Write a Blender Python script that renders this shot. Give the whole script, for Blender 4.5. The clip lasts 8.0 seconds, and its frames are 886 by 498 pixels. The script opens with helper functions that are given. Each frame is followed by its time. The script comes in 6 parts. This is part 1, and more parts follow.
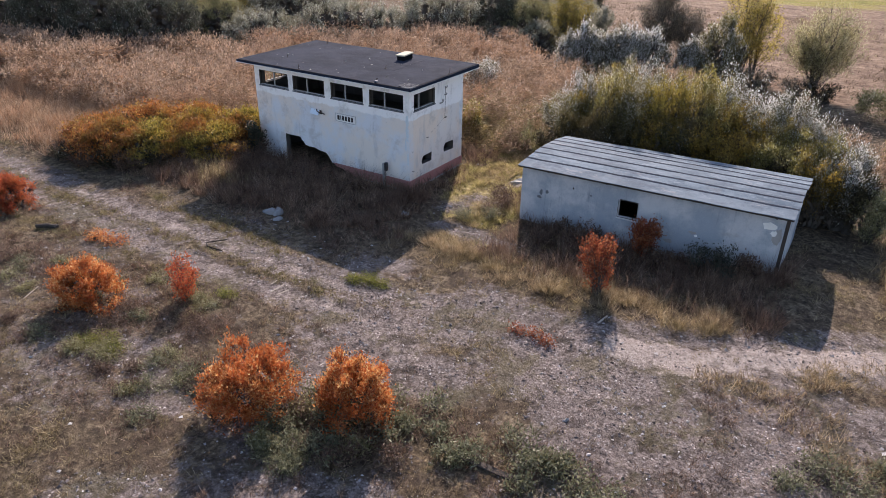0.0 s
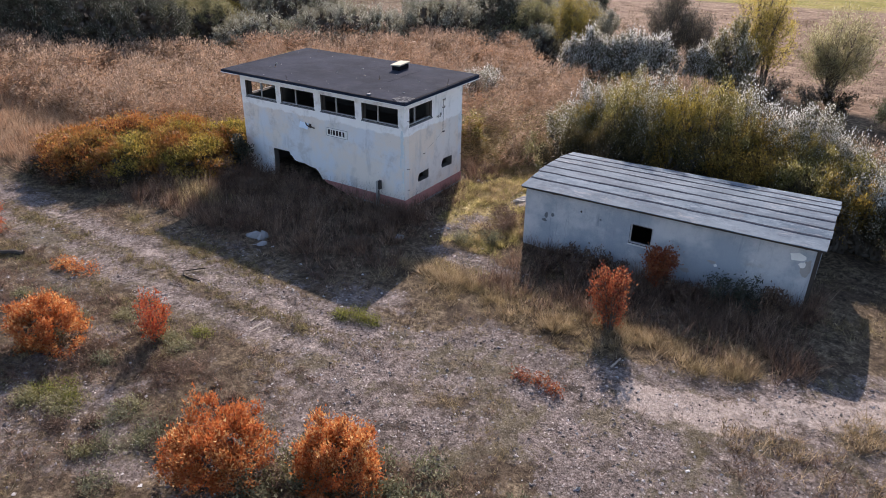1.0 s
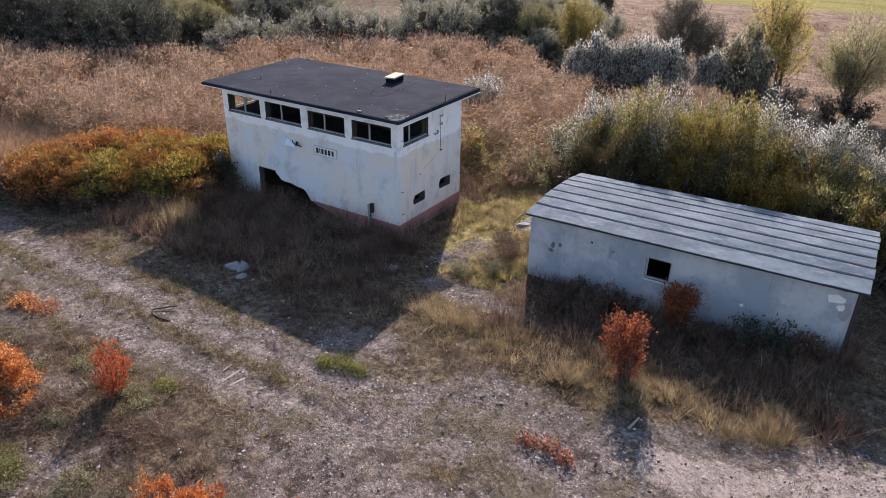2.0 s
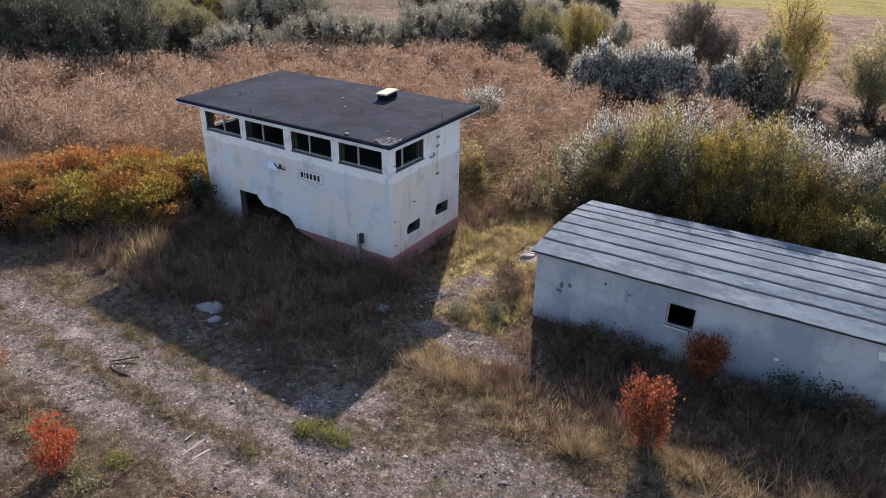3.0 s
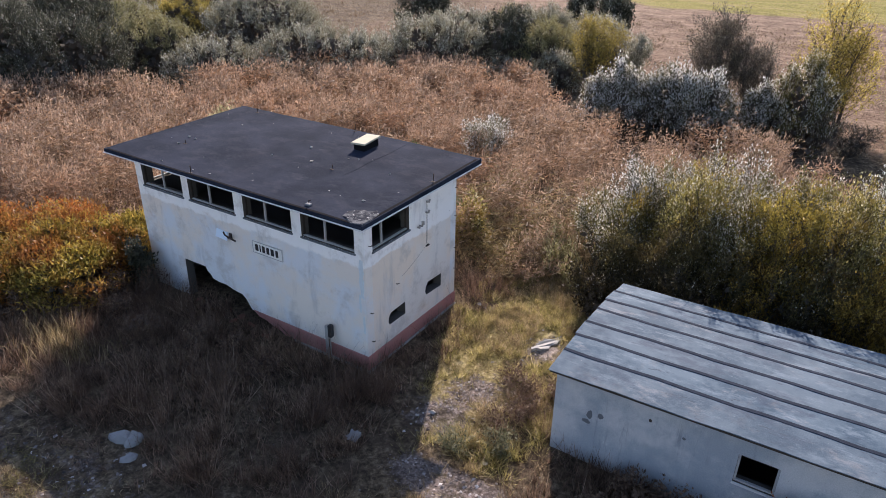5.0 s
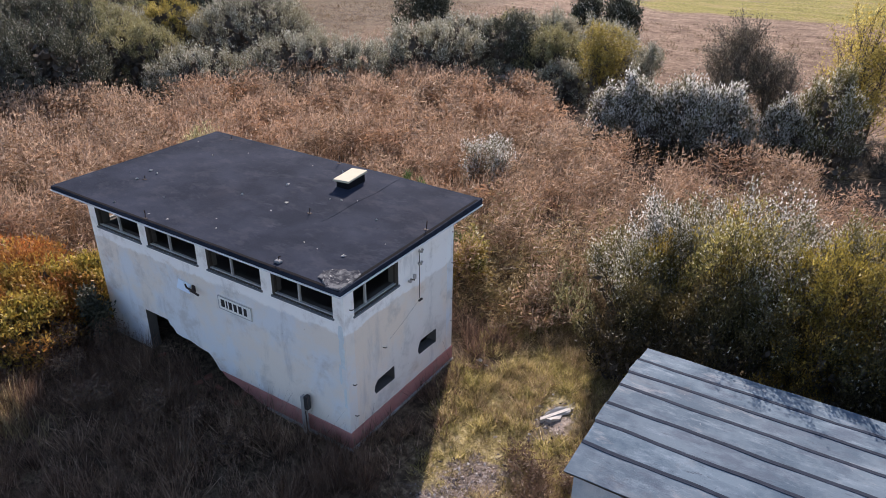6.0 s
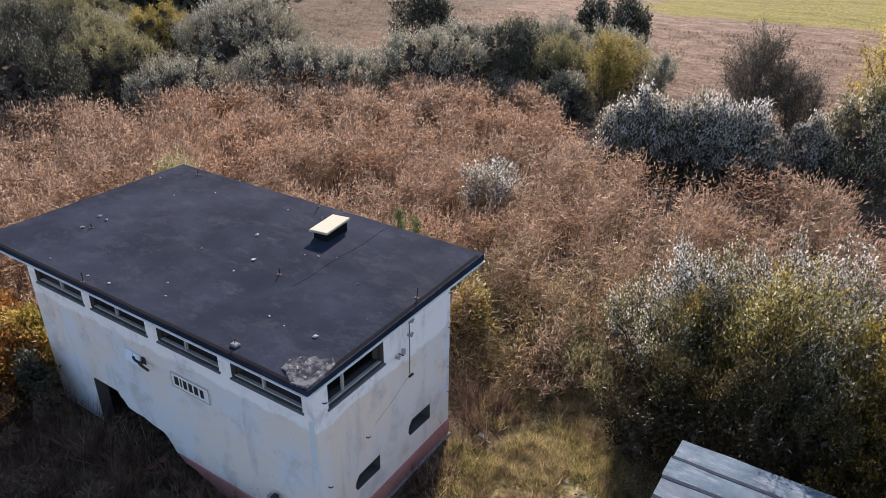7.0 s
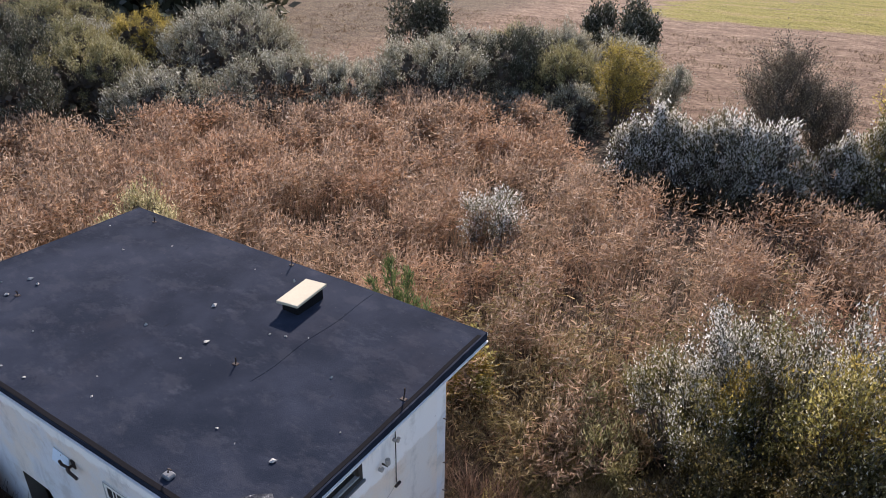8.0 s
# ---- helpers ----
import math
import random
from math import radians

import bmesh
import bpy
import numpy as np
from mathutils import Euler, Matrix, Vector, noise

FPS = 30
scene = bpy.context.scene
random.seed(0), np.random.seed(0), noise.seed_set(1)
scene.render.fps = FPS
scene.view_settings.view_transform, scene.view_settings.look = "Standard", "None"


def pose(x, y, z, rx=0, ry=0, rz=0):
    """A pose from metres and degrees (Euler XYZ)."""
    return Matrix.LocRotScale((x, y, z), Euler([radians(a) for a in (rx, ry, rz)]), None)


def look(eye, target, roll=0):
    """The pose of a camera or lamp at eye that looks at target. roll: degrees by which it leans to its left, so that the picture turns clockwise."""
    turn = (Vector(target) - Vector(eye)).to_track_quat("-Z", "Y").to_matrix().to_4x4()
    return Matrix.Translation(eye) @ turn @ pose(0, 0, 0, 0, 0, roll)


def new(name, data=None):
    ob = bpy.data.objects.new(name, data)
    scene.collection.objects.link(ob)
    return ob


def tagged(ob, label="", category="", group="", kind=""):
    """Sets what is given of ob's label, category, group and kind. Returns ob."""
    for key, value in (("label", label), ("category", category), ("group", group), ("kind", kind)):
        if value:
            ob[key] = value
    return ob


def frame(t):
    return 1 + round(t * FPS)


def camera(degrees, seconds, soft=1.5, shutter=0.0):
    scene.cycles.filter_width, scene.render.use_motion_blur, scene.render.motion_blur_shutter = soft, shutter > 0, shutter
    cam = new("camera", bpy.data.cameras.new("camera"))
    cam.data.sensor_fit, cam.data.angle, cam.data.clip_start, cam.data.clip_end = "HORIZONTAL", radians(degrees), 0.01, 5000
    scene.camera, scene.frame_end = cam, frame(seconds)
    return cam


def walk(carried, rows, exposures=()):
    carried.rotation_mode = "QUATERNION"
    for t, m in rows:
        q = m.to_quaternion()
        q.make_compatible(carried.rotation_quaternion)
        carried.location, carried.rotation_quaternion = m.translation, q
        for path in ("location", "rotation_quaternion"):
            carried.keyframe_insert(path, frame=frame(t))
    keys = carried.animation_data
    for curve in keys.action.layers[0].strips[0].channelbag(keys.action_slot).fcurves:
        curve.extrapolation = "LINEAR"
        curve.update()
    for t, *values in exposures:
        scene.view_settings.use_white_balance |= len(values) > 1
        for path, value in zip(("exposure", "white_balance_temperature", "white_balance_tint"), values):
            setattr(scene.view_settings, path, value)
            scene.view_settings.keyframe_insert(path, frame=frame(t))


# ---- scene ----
# ---- camera ----
EXPOSURE = 0.75
PATH = [
    (0.0, 18.195, -26.025, 12.955, -26.96, 0.92, 31.95),
    (1.0, 16.986, -23.845, 12.917, -26.95, 0.90, 32.03),
    (2.0, 15.644, -21.443, 12.892, -26.95, 0.87, 32.12),
    (3.0, 14.192, -18.860, 12.880, -26.94, 0.85, 32.20),
    (4.0, 12.650, -16.138, 12.882, -26.94, 0.82, 32.28),
    (5.0, 11.038, -13.318, 12.898, -26.93, 0.80, 32.37),
    (6.0, 9.378, -10.443, 12.927, -26.93, 0.77, 32.45),
    (7.0, 7.691, -7.554, 12.969, -26.92, 0.75, 32.54),
    (8.0, 5.998, -4.693, 13.025, -26.92, 0.72, 32.62),
]
cam = camera(65.1, 8.0, soft=0.6)
walk(cam, [(t, pose(x, y, z, 0, 0, yaw) @ pose(0, 0, 0, 90 + pitch) @ pose(0, 0, 0, 0, 0, roll))
           for t, x, y, z, pitch, roll, yaw in PATH],
     exposures=[(0.0, EXPOSURE, 6650, 20), (8.0, EXPOSURE, 6650, 20)])

# ---- sky and sun ----
SUN_UP, SUN_ROUND = 30.5, -24.8          # elevation; bearing from +y towards +x
world = bpy.data.worlds.new("world")
scene.world = world
world.use_nodes = True
sky = world.node_tree.nodes.new("ShaderNodeTexSky")
sky.sky_type = "NISHITA"
sky.sun_disc = False
sky.sun_elevation = radians(SUN_UP)
sky.sun_rotation = radians(SUN_ROUND % 360)
sky.air_density, sky.dust_density, sky.ozone_density = 1.0, 0.6, 1.2
world.node_tree.nodes["Background"].inputs["Strength"].default_value = 0.14
world.node_tree.links.new(sky.outputs[0], world.node_tree.nodes["Background"].inputs["Color"])

sun_data = bpy.data.lights.new("sun", "SUN")
sun_data.energy, sun_data.angle, sun_data.color = 5.0, radians(0.55), (1.0, 0.91, 0.81)
sun = new("sun", sun_data)
_h = math.cos(radians(SUN_UP))
SUN_WAY = Vector((math.sin(radians(SUN_ROUND)) * _h, math.cos(radians(SUN_ROUND)) * _h, math.sin(radians(SUN_UP))))
sun.matrix_world = look(SUN_WAY * 60, (0, 0, 0))

# ---- materials ----


class Nodes:
    """A small wrapper to write node materials in few lines."""

    def __init__(self, name):
        self.mat = bpy.data.materials.new(name)
        self.mat.use_nodes = True
        self.tree = self.mat.node_tree
        self.tree.nodes.clear()
        self.out = self.tree.nodes.new("ShaderNodeOutputMaterial")

    def add(self, kind, inputs=()):
        node = self.tree.nodes.new(kind)
        for key, value in dict(inputs).items():
            self.set(node.inputs[key], value)
        return node

    def set(self, socket, value):
        if isinstance(value, bpy.types.NodeSocket):
            self.tree.links.new(value, socket)
        elif isinstance(value, tuple) and len(value) == 3 and socket.type == "RGBA":
            socket.default_value = (*value, 1)
        else:
            socket.default_value = value

    def place(self, scale=(1, 1, 1), turn=0.0):
        pos = self.add("ShaderNodeNewGeometry").outputs["Position"]
        return self.add("ShaderNodeMapping", {"Vector": pos, "Scale": scale, "Rotation": (0, 0, turn)}).outputs[0]

    def noise(self, scale, detail=4.0, rough=0.6, where=None, out="Fac"):
        return self.add("ShaderNodeTexNoise", {"Vector": where if where is not None else self.place(), "Scale": scale,
                                               "Detail": detail, "Roughness": rough}).outputs[out]

    def ramp(self, fac, stops, smooth=False):
        node = self.add("ShaderNodeValToRGB", {"Fac": fac})
        ramp = node.color_ramp
        ramp.interpolation = "EASE" if smooth else "LINEAR"
        while len(ramp.elements) < len(stops):
            ramp.elements.new(0.5)
        for element, (at, colour) in zip(ramp.elements, stops):
            element.position = at
            element.color = (*colour, 1) if isinstance(colour, tuple) else (colour, colour, colour, 1)
        return node.outputs[0]

    def mix(self, fac, a, b, blend="MIX"):
        node = self.add("ShaderNodeMix")
        node.data_type, node.blend_type = "RGBA", blend
        self.set(node.inputs[0], fac)
        self.set(node.inputs[6], a)
        self.set(node.inputs[7], b)
        return node.outputs[2]

    def math(self, kind, a, b=0.0, c=0.0, clamp=False):
        node = self.add("ShaderNodeMath")
        node.operation, node.use_clamp = kind, clamp
        for socket, value in zip(node.inputs, (a, b, c)):
            self.set(socket, value)
        return node.outputs[0]

    def step(self, value, low, high):
        node = self.add("ShaderNodeMapRange", {"Value": value, "From Min": low, "From Max": high})
        node.interpolation_type = "SMOOTHSTEP"
        return node.outputs[0]

    def attr(self, name):
        node = self.add("ShaderNodeAttribute")
        node.attribute_name = name
        return node.outputs["Fac"]

    def bump(self, height, strength=0.5, distance=0.02):
        return self.add("ShaderNodeBump", {"Height": height, "Strength": strength, "Distance": distance}).outputs[0]

    def z(self):
        xyz = self.add("ShaderNodeSeparateXYZ", {"Vector": self.add("ShaderNodeNewGeometry").outputs["Position"]})
        return xyz.outputs["Z"]

    def finish(self, colour, rough=0.8, normal=None, metal=0.0, specular=0.3):
        shader = self.add("ShaderNodeBsdfPrincipled", {"Base Color": colour, "Roughness": rough, "Metallic": metal, "Specular IOR Level": specular})
        if normal is not None:
            self.set(shader.inputs["Normal"], normal)
        self.set(self.out.inputs["Surface"], shader.outputs[0])
        return self.mat


def leaf_material(name, stops, shine=0.35, rough=0.55, specular=0.3, patch=0.35, patch_colour=None, scale=0.8, tufty=False):
    """Leaves: a colour for each leaf, patches of another tone, and light that shines through."""
    n = Nodes(name)
    tone = n.add("ShaderNodeNewGeometry").outputs["Random Per Island"]
    colour = n.ramp(tone, stops)
    drift = n.step(n.noise(scale, 3), 0.42, 0.66)
    if patch_colour:
        colour = n.mix(n.math("MULTIPLY", drift, patch), colour, patch_colour)
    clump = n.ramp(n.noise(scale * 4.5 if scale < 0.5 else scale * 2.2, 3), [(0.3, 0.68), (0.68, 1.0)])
    # shadows between tufts and their bright tops, put into the colour as noise
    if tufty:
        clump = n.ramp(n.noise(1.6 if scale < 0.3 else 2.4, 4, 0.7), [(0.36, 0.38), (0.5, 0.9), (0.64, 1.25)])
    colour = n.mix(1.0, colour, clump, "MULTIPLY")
    front = n.add("ShaderNodeBsdfPrincipled", {"Base Color": colour, "Roughness": rough, "Specular IOR Level": specular})
    back = n.add("ShaderNodeBsdfTranslucent", {"Color": colour})
    both = n.add("ShaderNodeMixShader", {0: shine, 1: front.outputs[0], 2: back.outputs[0]})
    n.set(n.out.inputs["Surface"], both.outputs[0])
    return n.mat


def plain_material(name, colour, rough=0.8, metal=0.0, vary=0.25, scale=3.0, bump=0.2, specular=0.3):
    n = Nodes(name)
    fine, broad = n.noise(scale * 9, 5), n.noise(scale, 3)
    dark = tuple(c * (1 - vary) for c in colour)
    light = tuple(min(1, c * (1 + vary)) for c in colour)
    base = n.mix(n.math("MULTIPLY_ADD", fine, 0.5, n.math("MULTIPLY", broad, 0.5)), dark, light)
    return n.finish(base, rough, n.bump(fine, bump, 0.01), metal, specular)


def plaster_material(name, upper, lower, cool, band):
    """Old limewash: a whiter band above, greyer below, rain streaks, stains and hairline wear."""
    n = Nodes(name)
    wobble = n.noise(1.1, 6, 0.65)
    high = n.step(n.math("ADD", n.z(), n.math("MULTIPLY", n.math("SUBTRACT", wobble, 0.5), 0.6)), band - 0.05, band + 0.05)
    tint = n.mix(n.step(n.noise(0.42, 7, 0.6), 0.42, 0.58), lower, cool)
    base = n.mix(high, tint, upper)
    blotch = n.step(n.noise(0.9, 9, 0.72), 0.5, 0.66)
    base = n.mix(n.math("MULTIPLY", blotch, 0.5), base, (0.47, 0.43, 0.38))
    rain = n.step(n.noise(1.0, 9, 0.72, n.place((1.3, 1.3, 0.3))), 0.54, 0.70)
    base = n.mix(n.math("MULTIPLY", rain, 0.38), base, (0.36, 0.36, 0.36))
    chip = n.step(n.noise(5.5, 8, 0.72), 0.66, 0.70)
    base = n.mix(n.math("MULTIPLY", chip, 0.75), base, (0.22, 0.20, 0.18))
    rust = n.step(n.noise(0.55, 9, 0.68, n.place((1.0, 1.0, 1.6))), 0.58, 0.72)
    base = n.mix(n.math("MULTIPLY", rust, 0.5), base, (0.50, 0.38, 0.27))
    grain = n.noise(38, 6)
    base = n.mix(0.22, base, n.ramp(grain, [(0.3, 0.25), (0.7, 0.8)]), "OVERLAY")
    relief = n.math("ADD", n.math("MULTIPLY", grain, 0.3), n.noise(2.2, 6))
    return n.finish(base, 0.9, n.bump(relief, 0.35, 0.03), specular=0.15)


def stained_wall_material(name):
    """Bluish cement coat with long dark runs, lighter patches, mould and scuffs."""
    n = Nodes(name)
    base = n.mix(n.step(n.noise(0.55, 7, 0.65), 0.40, 0.62), (0.32, 0.36, 0.395), (0.52, 0.53, 0.53))
    mould = n.step(n.noise(1.6, 10, 0.78, n.place((1.0, 1.0, 0.8))), 0.52, 0.66)
    base = n.mix(n.math("MULTIPLY", mould, 0.45), base, (0.22, 0.27, 0.31))
    runs = n.step(n.noise(1.0, 8, 0.7, n.place((5.0, 5.0, 0.45))), 0.54, 0.68)
    where = n.step(n.noise(0.45, 4), 0.42, 0.6)
    base = n.mix(n.math("MULTIPLY", n.math("MULTIPLY", runs, where), 0.62), base, (0.17, 0.19, 0.21))
    pale = n.step(n.noise(2.6, 9, 0.75), 0.60, 0.68)
    base = n.mix(n.math("MULTIPLY", pale, 0.55), base, (0.72, 0.71, 0.68))
    scuff = n.step(n.noise(4.5, 9, 0.75), 0.66, 0.70)
    base = n.mix(n.math("MULTIPLY", scuff, 0.7), base, (0.12, 0.12, 0.12))
    brown = n.step(n.noise(0.8, 8, 0.7, n.place((0.7, 0.7, 1.3))), 0.57, 0.7)
    base = n.mix(n.math("MULTIPLY", brown, 0.4), base, (0.30, 0.25, 0.20))
    grain = n.noise(34, 6)
    base = n.mix(0.25, base, n.ramp(grain, [(0.3, 0.25), (0.7, 0.8)]), "OVERLAY")
    return n.finish(base, 0.9, n.bump(n.math("ADD", n.math("MULTIPLY", grain, 0.4), n.noise(2.6, 7)), 0.45, 0.03), specular=0.15)


M = {}
M["plaster"] = plaster_material("tower_plaster", (0.95, 0.93, 0.90), (0.82, 0.745, 0.66), (0.74, 0.76, 0.775), 3.5)
M["side_plaster"] = plaster_material("tower_side_plaster", (0.95, 0.92, 0.88), (0.84, 0.72, 0.60), (0.80, 0.75, 0.69), 3.5)
M["shed_plaster"] = stained_wall_material("shed_plaster")
# near-black inner faces and reveals: the gloom of the rooms put into colour
M["inside"] = plain_material("dark_inner_face", (0.10, 0.09, 0.08), 0.95, vary=0.3)

n = Nodes("plinth_paint")
worn = n.step(n.noise(3.0, 7, 0.7), 0.55, 0.7)
red = n.mix(n.noise(1.2, 4), (0.42, 0.17, 0.145), (0.54, 0.27, 0.235))
red = n.mix(n.math("MULTIPLY", worn, 0.65), red, (0.33, 0.28, 0.25))
M["plinth"] = n.finish(red, 0.9, n.bump(n.noise(22, 6), 0.5, 0.03), specular=0.15)

n = Nodes("roofing_felt")
broad = n.noise(0.45, 5, 0.6)
felt = n.mix(n.step(broad, 0.35, 0.7), (0.013, 0.018, 0.030), (0.029, 0.036, 0.055))
warm = n.step(n.noise(0.5, 6, 0.65, n.place((1, 1, 1), 2.0)), 0.52, 0.7)
felt = n.mix(n.math("MULTIPLY", warm, 0.4), felt, (0.034, 0.035, 0.047))
dust = n.step(n.noise(1.3, 10, 0.78, n.place((0.8, 1.5, 1.0), 0.4)), 0.54, 0.72)
felt = n.mix(n.math("MULTIPLY", dust, 0.5), felt, (0.060, 0.068, 0.090))
mottle = n.step(n.noise(1.1, 8, 0.7, n.place((1.0, 1.8, 1.0), 0.9)), 0.5, 0.62)
felt = n.mix(n.math("MULTIPLY", mottle, 0.25), felt, (0.058, 0.062, 0.078))
scar = n.step(n.noise(2.6, 9, 0.75, n.place((3.0, 0.7, 1.0), 0.5)), 0.62, 0.68)
felt = n.mix(n.math("MULTIPLY", scar, 0.5), felt, (0.010, 0.011, 0.016))
speck = n.step(n.noise(14, 4), 0.68, 0.74)
felt = n.mix(n.math("MULTIPLY", speck, 0.5), felt, (0.10, 0.098, 0.096))
M["felt"] = n.finish(felt, 0.95, n.bump(n.math("ADD", n.noise(60, 4), n.math("MULTIPLY", n.noise(1.6, 4), 2.0)), 0.35, 0.02), specular=0.06)

n = Nodes("weathered_felt_strip")
grey = n.mix(n.step(n.noise(0.6, 7, 0.68), 0.38, 0.62), (0.046, 0.084, 0.122), (0.118, 0.168, 0.210))
line = n.step(n.noise(1.5, 8, 0.78, n.place((0.8, 2.4, 1.0))), 0.50, 0.66)
grey = n.mix(n.math("MULTIPLY", line, 0.6), grey, (0.22, 0.28, 0.33))
crack = n.step(n.noise(3.0, 7, 0.7, n.place((0.6, 2.6, 1.0), 0.1)), 0.60, 0.66)
grey = n.mix(n.math("MULTIPLY", crack, 0.6), grey, (0.032, 0.042, 0.062))
stain = n.step(n.noise(0.9, 8, 0.72, n.place((0.7, 1.6, 1.0))), 0.50, 0.64)
grey = n.mix(n.math("MULTIPLY", stain, 0.7), grey, (0.050, 0.070, 0.105))
worn = n.step(n.noise(0.8, 9, 0.75, n.place((0.6, 1.4, 1.0), 0.5)), 0.55, 0.66)
grey = n.mix(n.math("MULTIPLY", worn, 0.55), grey, (0.30, 0.31, 0.32))
rusty = n.step(n.noise(0.7, 8, 0.7, n.place((1, 1, 1), 0.8)), 0.56, 0.68)
grey = n.mix(n.math("MULTIPLY", rusty, 0.3), grey, (0.17, 0.15, 0.14))
fleck = n.step(n.noise(9, 6, 0.7), 0.69, 0.73)
grey = n.mix(n.math("MULTIPLY", fleck, 0.8), grey, (0.50, 0.51, 0.52))
own = n.add("ShaderNodeObjectInfo").outputs["Random"]
grey = n.mix(n.math("MULTIPLY", own, 0.3), grey, (0.11, 0.135, 0.16))
M["strip"] = n.finish(grey, 0.85, n.bump(n.noise(12, 8, 0.7, n.place((0.8, 2.5, 1.0))), 0.6, 0.02), specular=0.2)

M["tar"] = plain_material("tar_joint", (0.012, 0.012, 0.014), 0.98, specular=0.04)
n = Nodes("torn_felt_lining")
grey = n.mix(n.step(n.noise(5, 8, 0.75), 0.42, 0.6), (0.028, 0.031, 0.040), (0.14, 0.145, 0.15))
grey = n.mix(n.step(n.noise(7, 9, 0.8), 0.58, 0.64), grey, (0.55, 0.54, 0.52))
M["flashing"] = n.finish(grey, 0.95, n.bump(n.noise(20, 5), 0.5, 0.02), specular=0.05)
M["white_metal"] = plain_material("pale_drip_edge", (0.62, 0.62, 0.60), 0.5, vary=0.3, scale=2)
M["drip"] = plain_material("white_drip_lip", (0.80, 0.79, 0.76), 0.6, vary=0.25, scale=3)
M["cap"] = plain_material("lichened_concrete_cap", (0.52, 0.47, 0.35), 0.9, vary=0.25, scale=3)
M["concrete"] = plain_material("old_concrete", (0.33, 0.32, 0.30), 0.92, vary=0.3, scale=2, bump=0.4)
M["frame"] = plain_material("flaking_window_paint", (0.40, 0.40, 0.39), 0.8, vary=0.45, scale=6)
M["flake"] = plain_material("flaking_corner_paint", (0.66, 0.72, 0.76), 0.85, vary=0.4, scale=6, bump=0.5)
M["sill"] = plain_material("grey_zinc_sill", (0.13, 0.14, 0.155), 0.6, vary=0.35, scale=5)
M["dark_wood"] = plain_material("dark_rotten_wood", (0.055, 0.045, 0.038), 0.9, vary=0.5, scale=5)
M["grey_wood"] = plain_material("sun_bleached_wood", (0.36, 0.31, 0.25), 0.9, vary=0.35, scale=5)
M["rust"] = plain_material("rusty_iron", (0.06, 0.045, 0.04), 0.75, metal=0.3, vary=0.5, scale=8)
M["notice"] = plain_material("bluish_white_metal", (0.72, 0.84, 0.98), 0.5, vary=0.08, scale=6)
M["seam"] = plain_material("faded_tar_lap", (0.038, 0.046, 0.062), 0.95, vary=0.8, scale=5, specular=0.06)
M["sign_white"] = plain_material("enamel_white", (0.80, 0.79, 0.74), 0.55, vary=0.2, scale=6)
M["sign_black"] = plain_material("enamel_black", (0.03, 0.03, 0.032), 0.5, vary=0.3, scale=8)
M["brick"] = plain_material("broken_red_brick", (0.27, 0.12, 0.085), 0.92, vary=0.4, scale=7, bump=0.5)
M["porcelain"] = plain_material("grey_porcelain", (0.35, 0.33, 0.31), 0.35, vary=0.3)
M["pebble"] = plain_material("pale_stone", (0.36, 0.35, 0.33), 0.85, vary=0.35, scale=9)
M["slab"] = plain_material("broken_concrete_slab", (0.28, 0.275, 0.27), 0.9, vary=0.5, scale=5, bump=0.7)
M["pale_slab"] = plain_material("bleached_concrete_slab", (0.44, 0.425, 0.40), 0.9, vary=0.4, scale=5, bump=0.7)
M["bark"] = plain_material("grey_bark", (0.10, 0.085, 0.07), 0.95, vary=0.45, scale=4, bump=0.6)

# leaves, grass and reeds
M["orange_leaf"] = leaf_material("orange_oak_leaf", [(0.0, (0.34, 0.08, 0.03)), (0.35, (0.60, 0.19, 0.055)), (0.75, (0.74, 0.35, 0.12)), (1.0, (0.80, 0.58, 0.28))], 0.55,
                                 patch=0.75, patch_colour=(0.50, 0.13, 0.04), scale=0.8)
M["red_leaf"] = leaf_material("red_oak_leaf", [(0.0, (0.325, 0.048, 0.033)), (0.5, (0.562, 0.117, 0.049)), (1.0, (0.600, 0.220, 0.081))], 0.42,
                              patch=0.4, patch_colour=(0.500, 0.179, 0.049), scale=1.3)
M["hedge_green"] = leaf_material("turning_hedge_leaf", [(0.0, (0.10, 0.08, 0.025)), (0.4, (0.32, 0.26, 0.05)), (0.75, (0.54, 0.43, 0.09)), (1.0, (0.66, 0.43, 0.11))], 0.36,
                                 patch=0.8, patch_colour=(0.40, 0.13, 0.04), scale=0.55)
M["hedge_orange"] = leaf_material("rusty_hedge_leaf", [(0.0, (0.14, 0.05, 0.025)), (0.4, (0.50, 0.17, 0.05)), (0.8, (0.72, 0.30, 0.08)), (1.0, (0.66, 0.46, 0.13))], 0.36,
                                  patch=0.7, patch_colour=(0.23, 0.17, 0.045), scale=0.6)
M["silver_leaf"] = leaf_material("silver_poplar_leaf", [(0.0, (0.05, 0.052, 0.032)), (0.34, (0.11, 0.112, 0.07)), (0.48, (0.30, 0.30, 0.23)), (0.60, (0.86, 0.845, 0.79)), (1.0, (0.95, 0.94, 0.91))], 0.45,
                                 rough=0.45, specular=0.5, patch=0.35, patch_colour=(0.26, 0.21, 0.07), scale=0.6)
M["willow_leaf"] = leaf_material("grey_willow_leaf", [(0.0, (0.12, 0.12, 0.08)), (0.5, (0.33, 0.325, 0.24)), (0.85, (0.60, 0.59, 0.49)), (1.0, (0.82, 0.80, 0.72))], 0.40, rough=0.5, specular=0.4,
                                 patch=0.4, patch_colour=(0.28, 0.235, 0.11), scale=0.35)
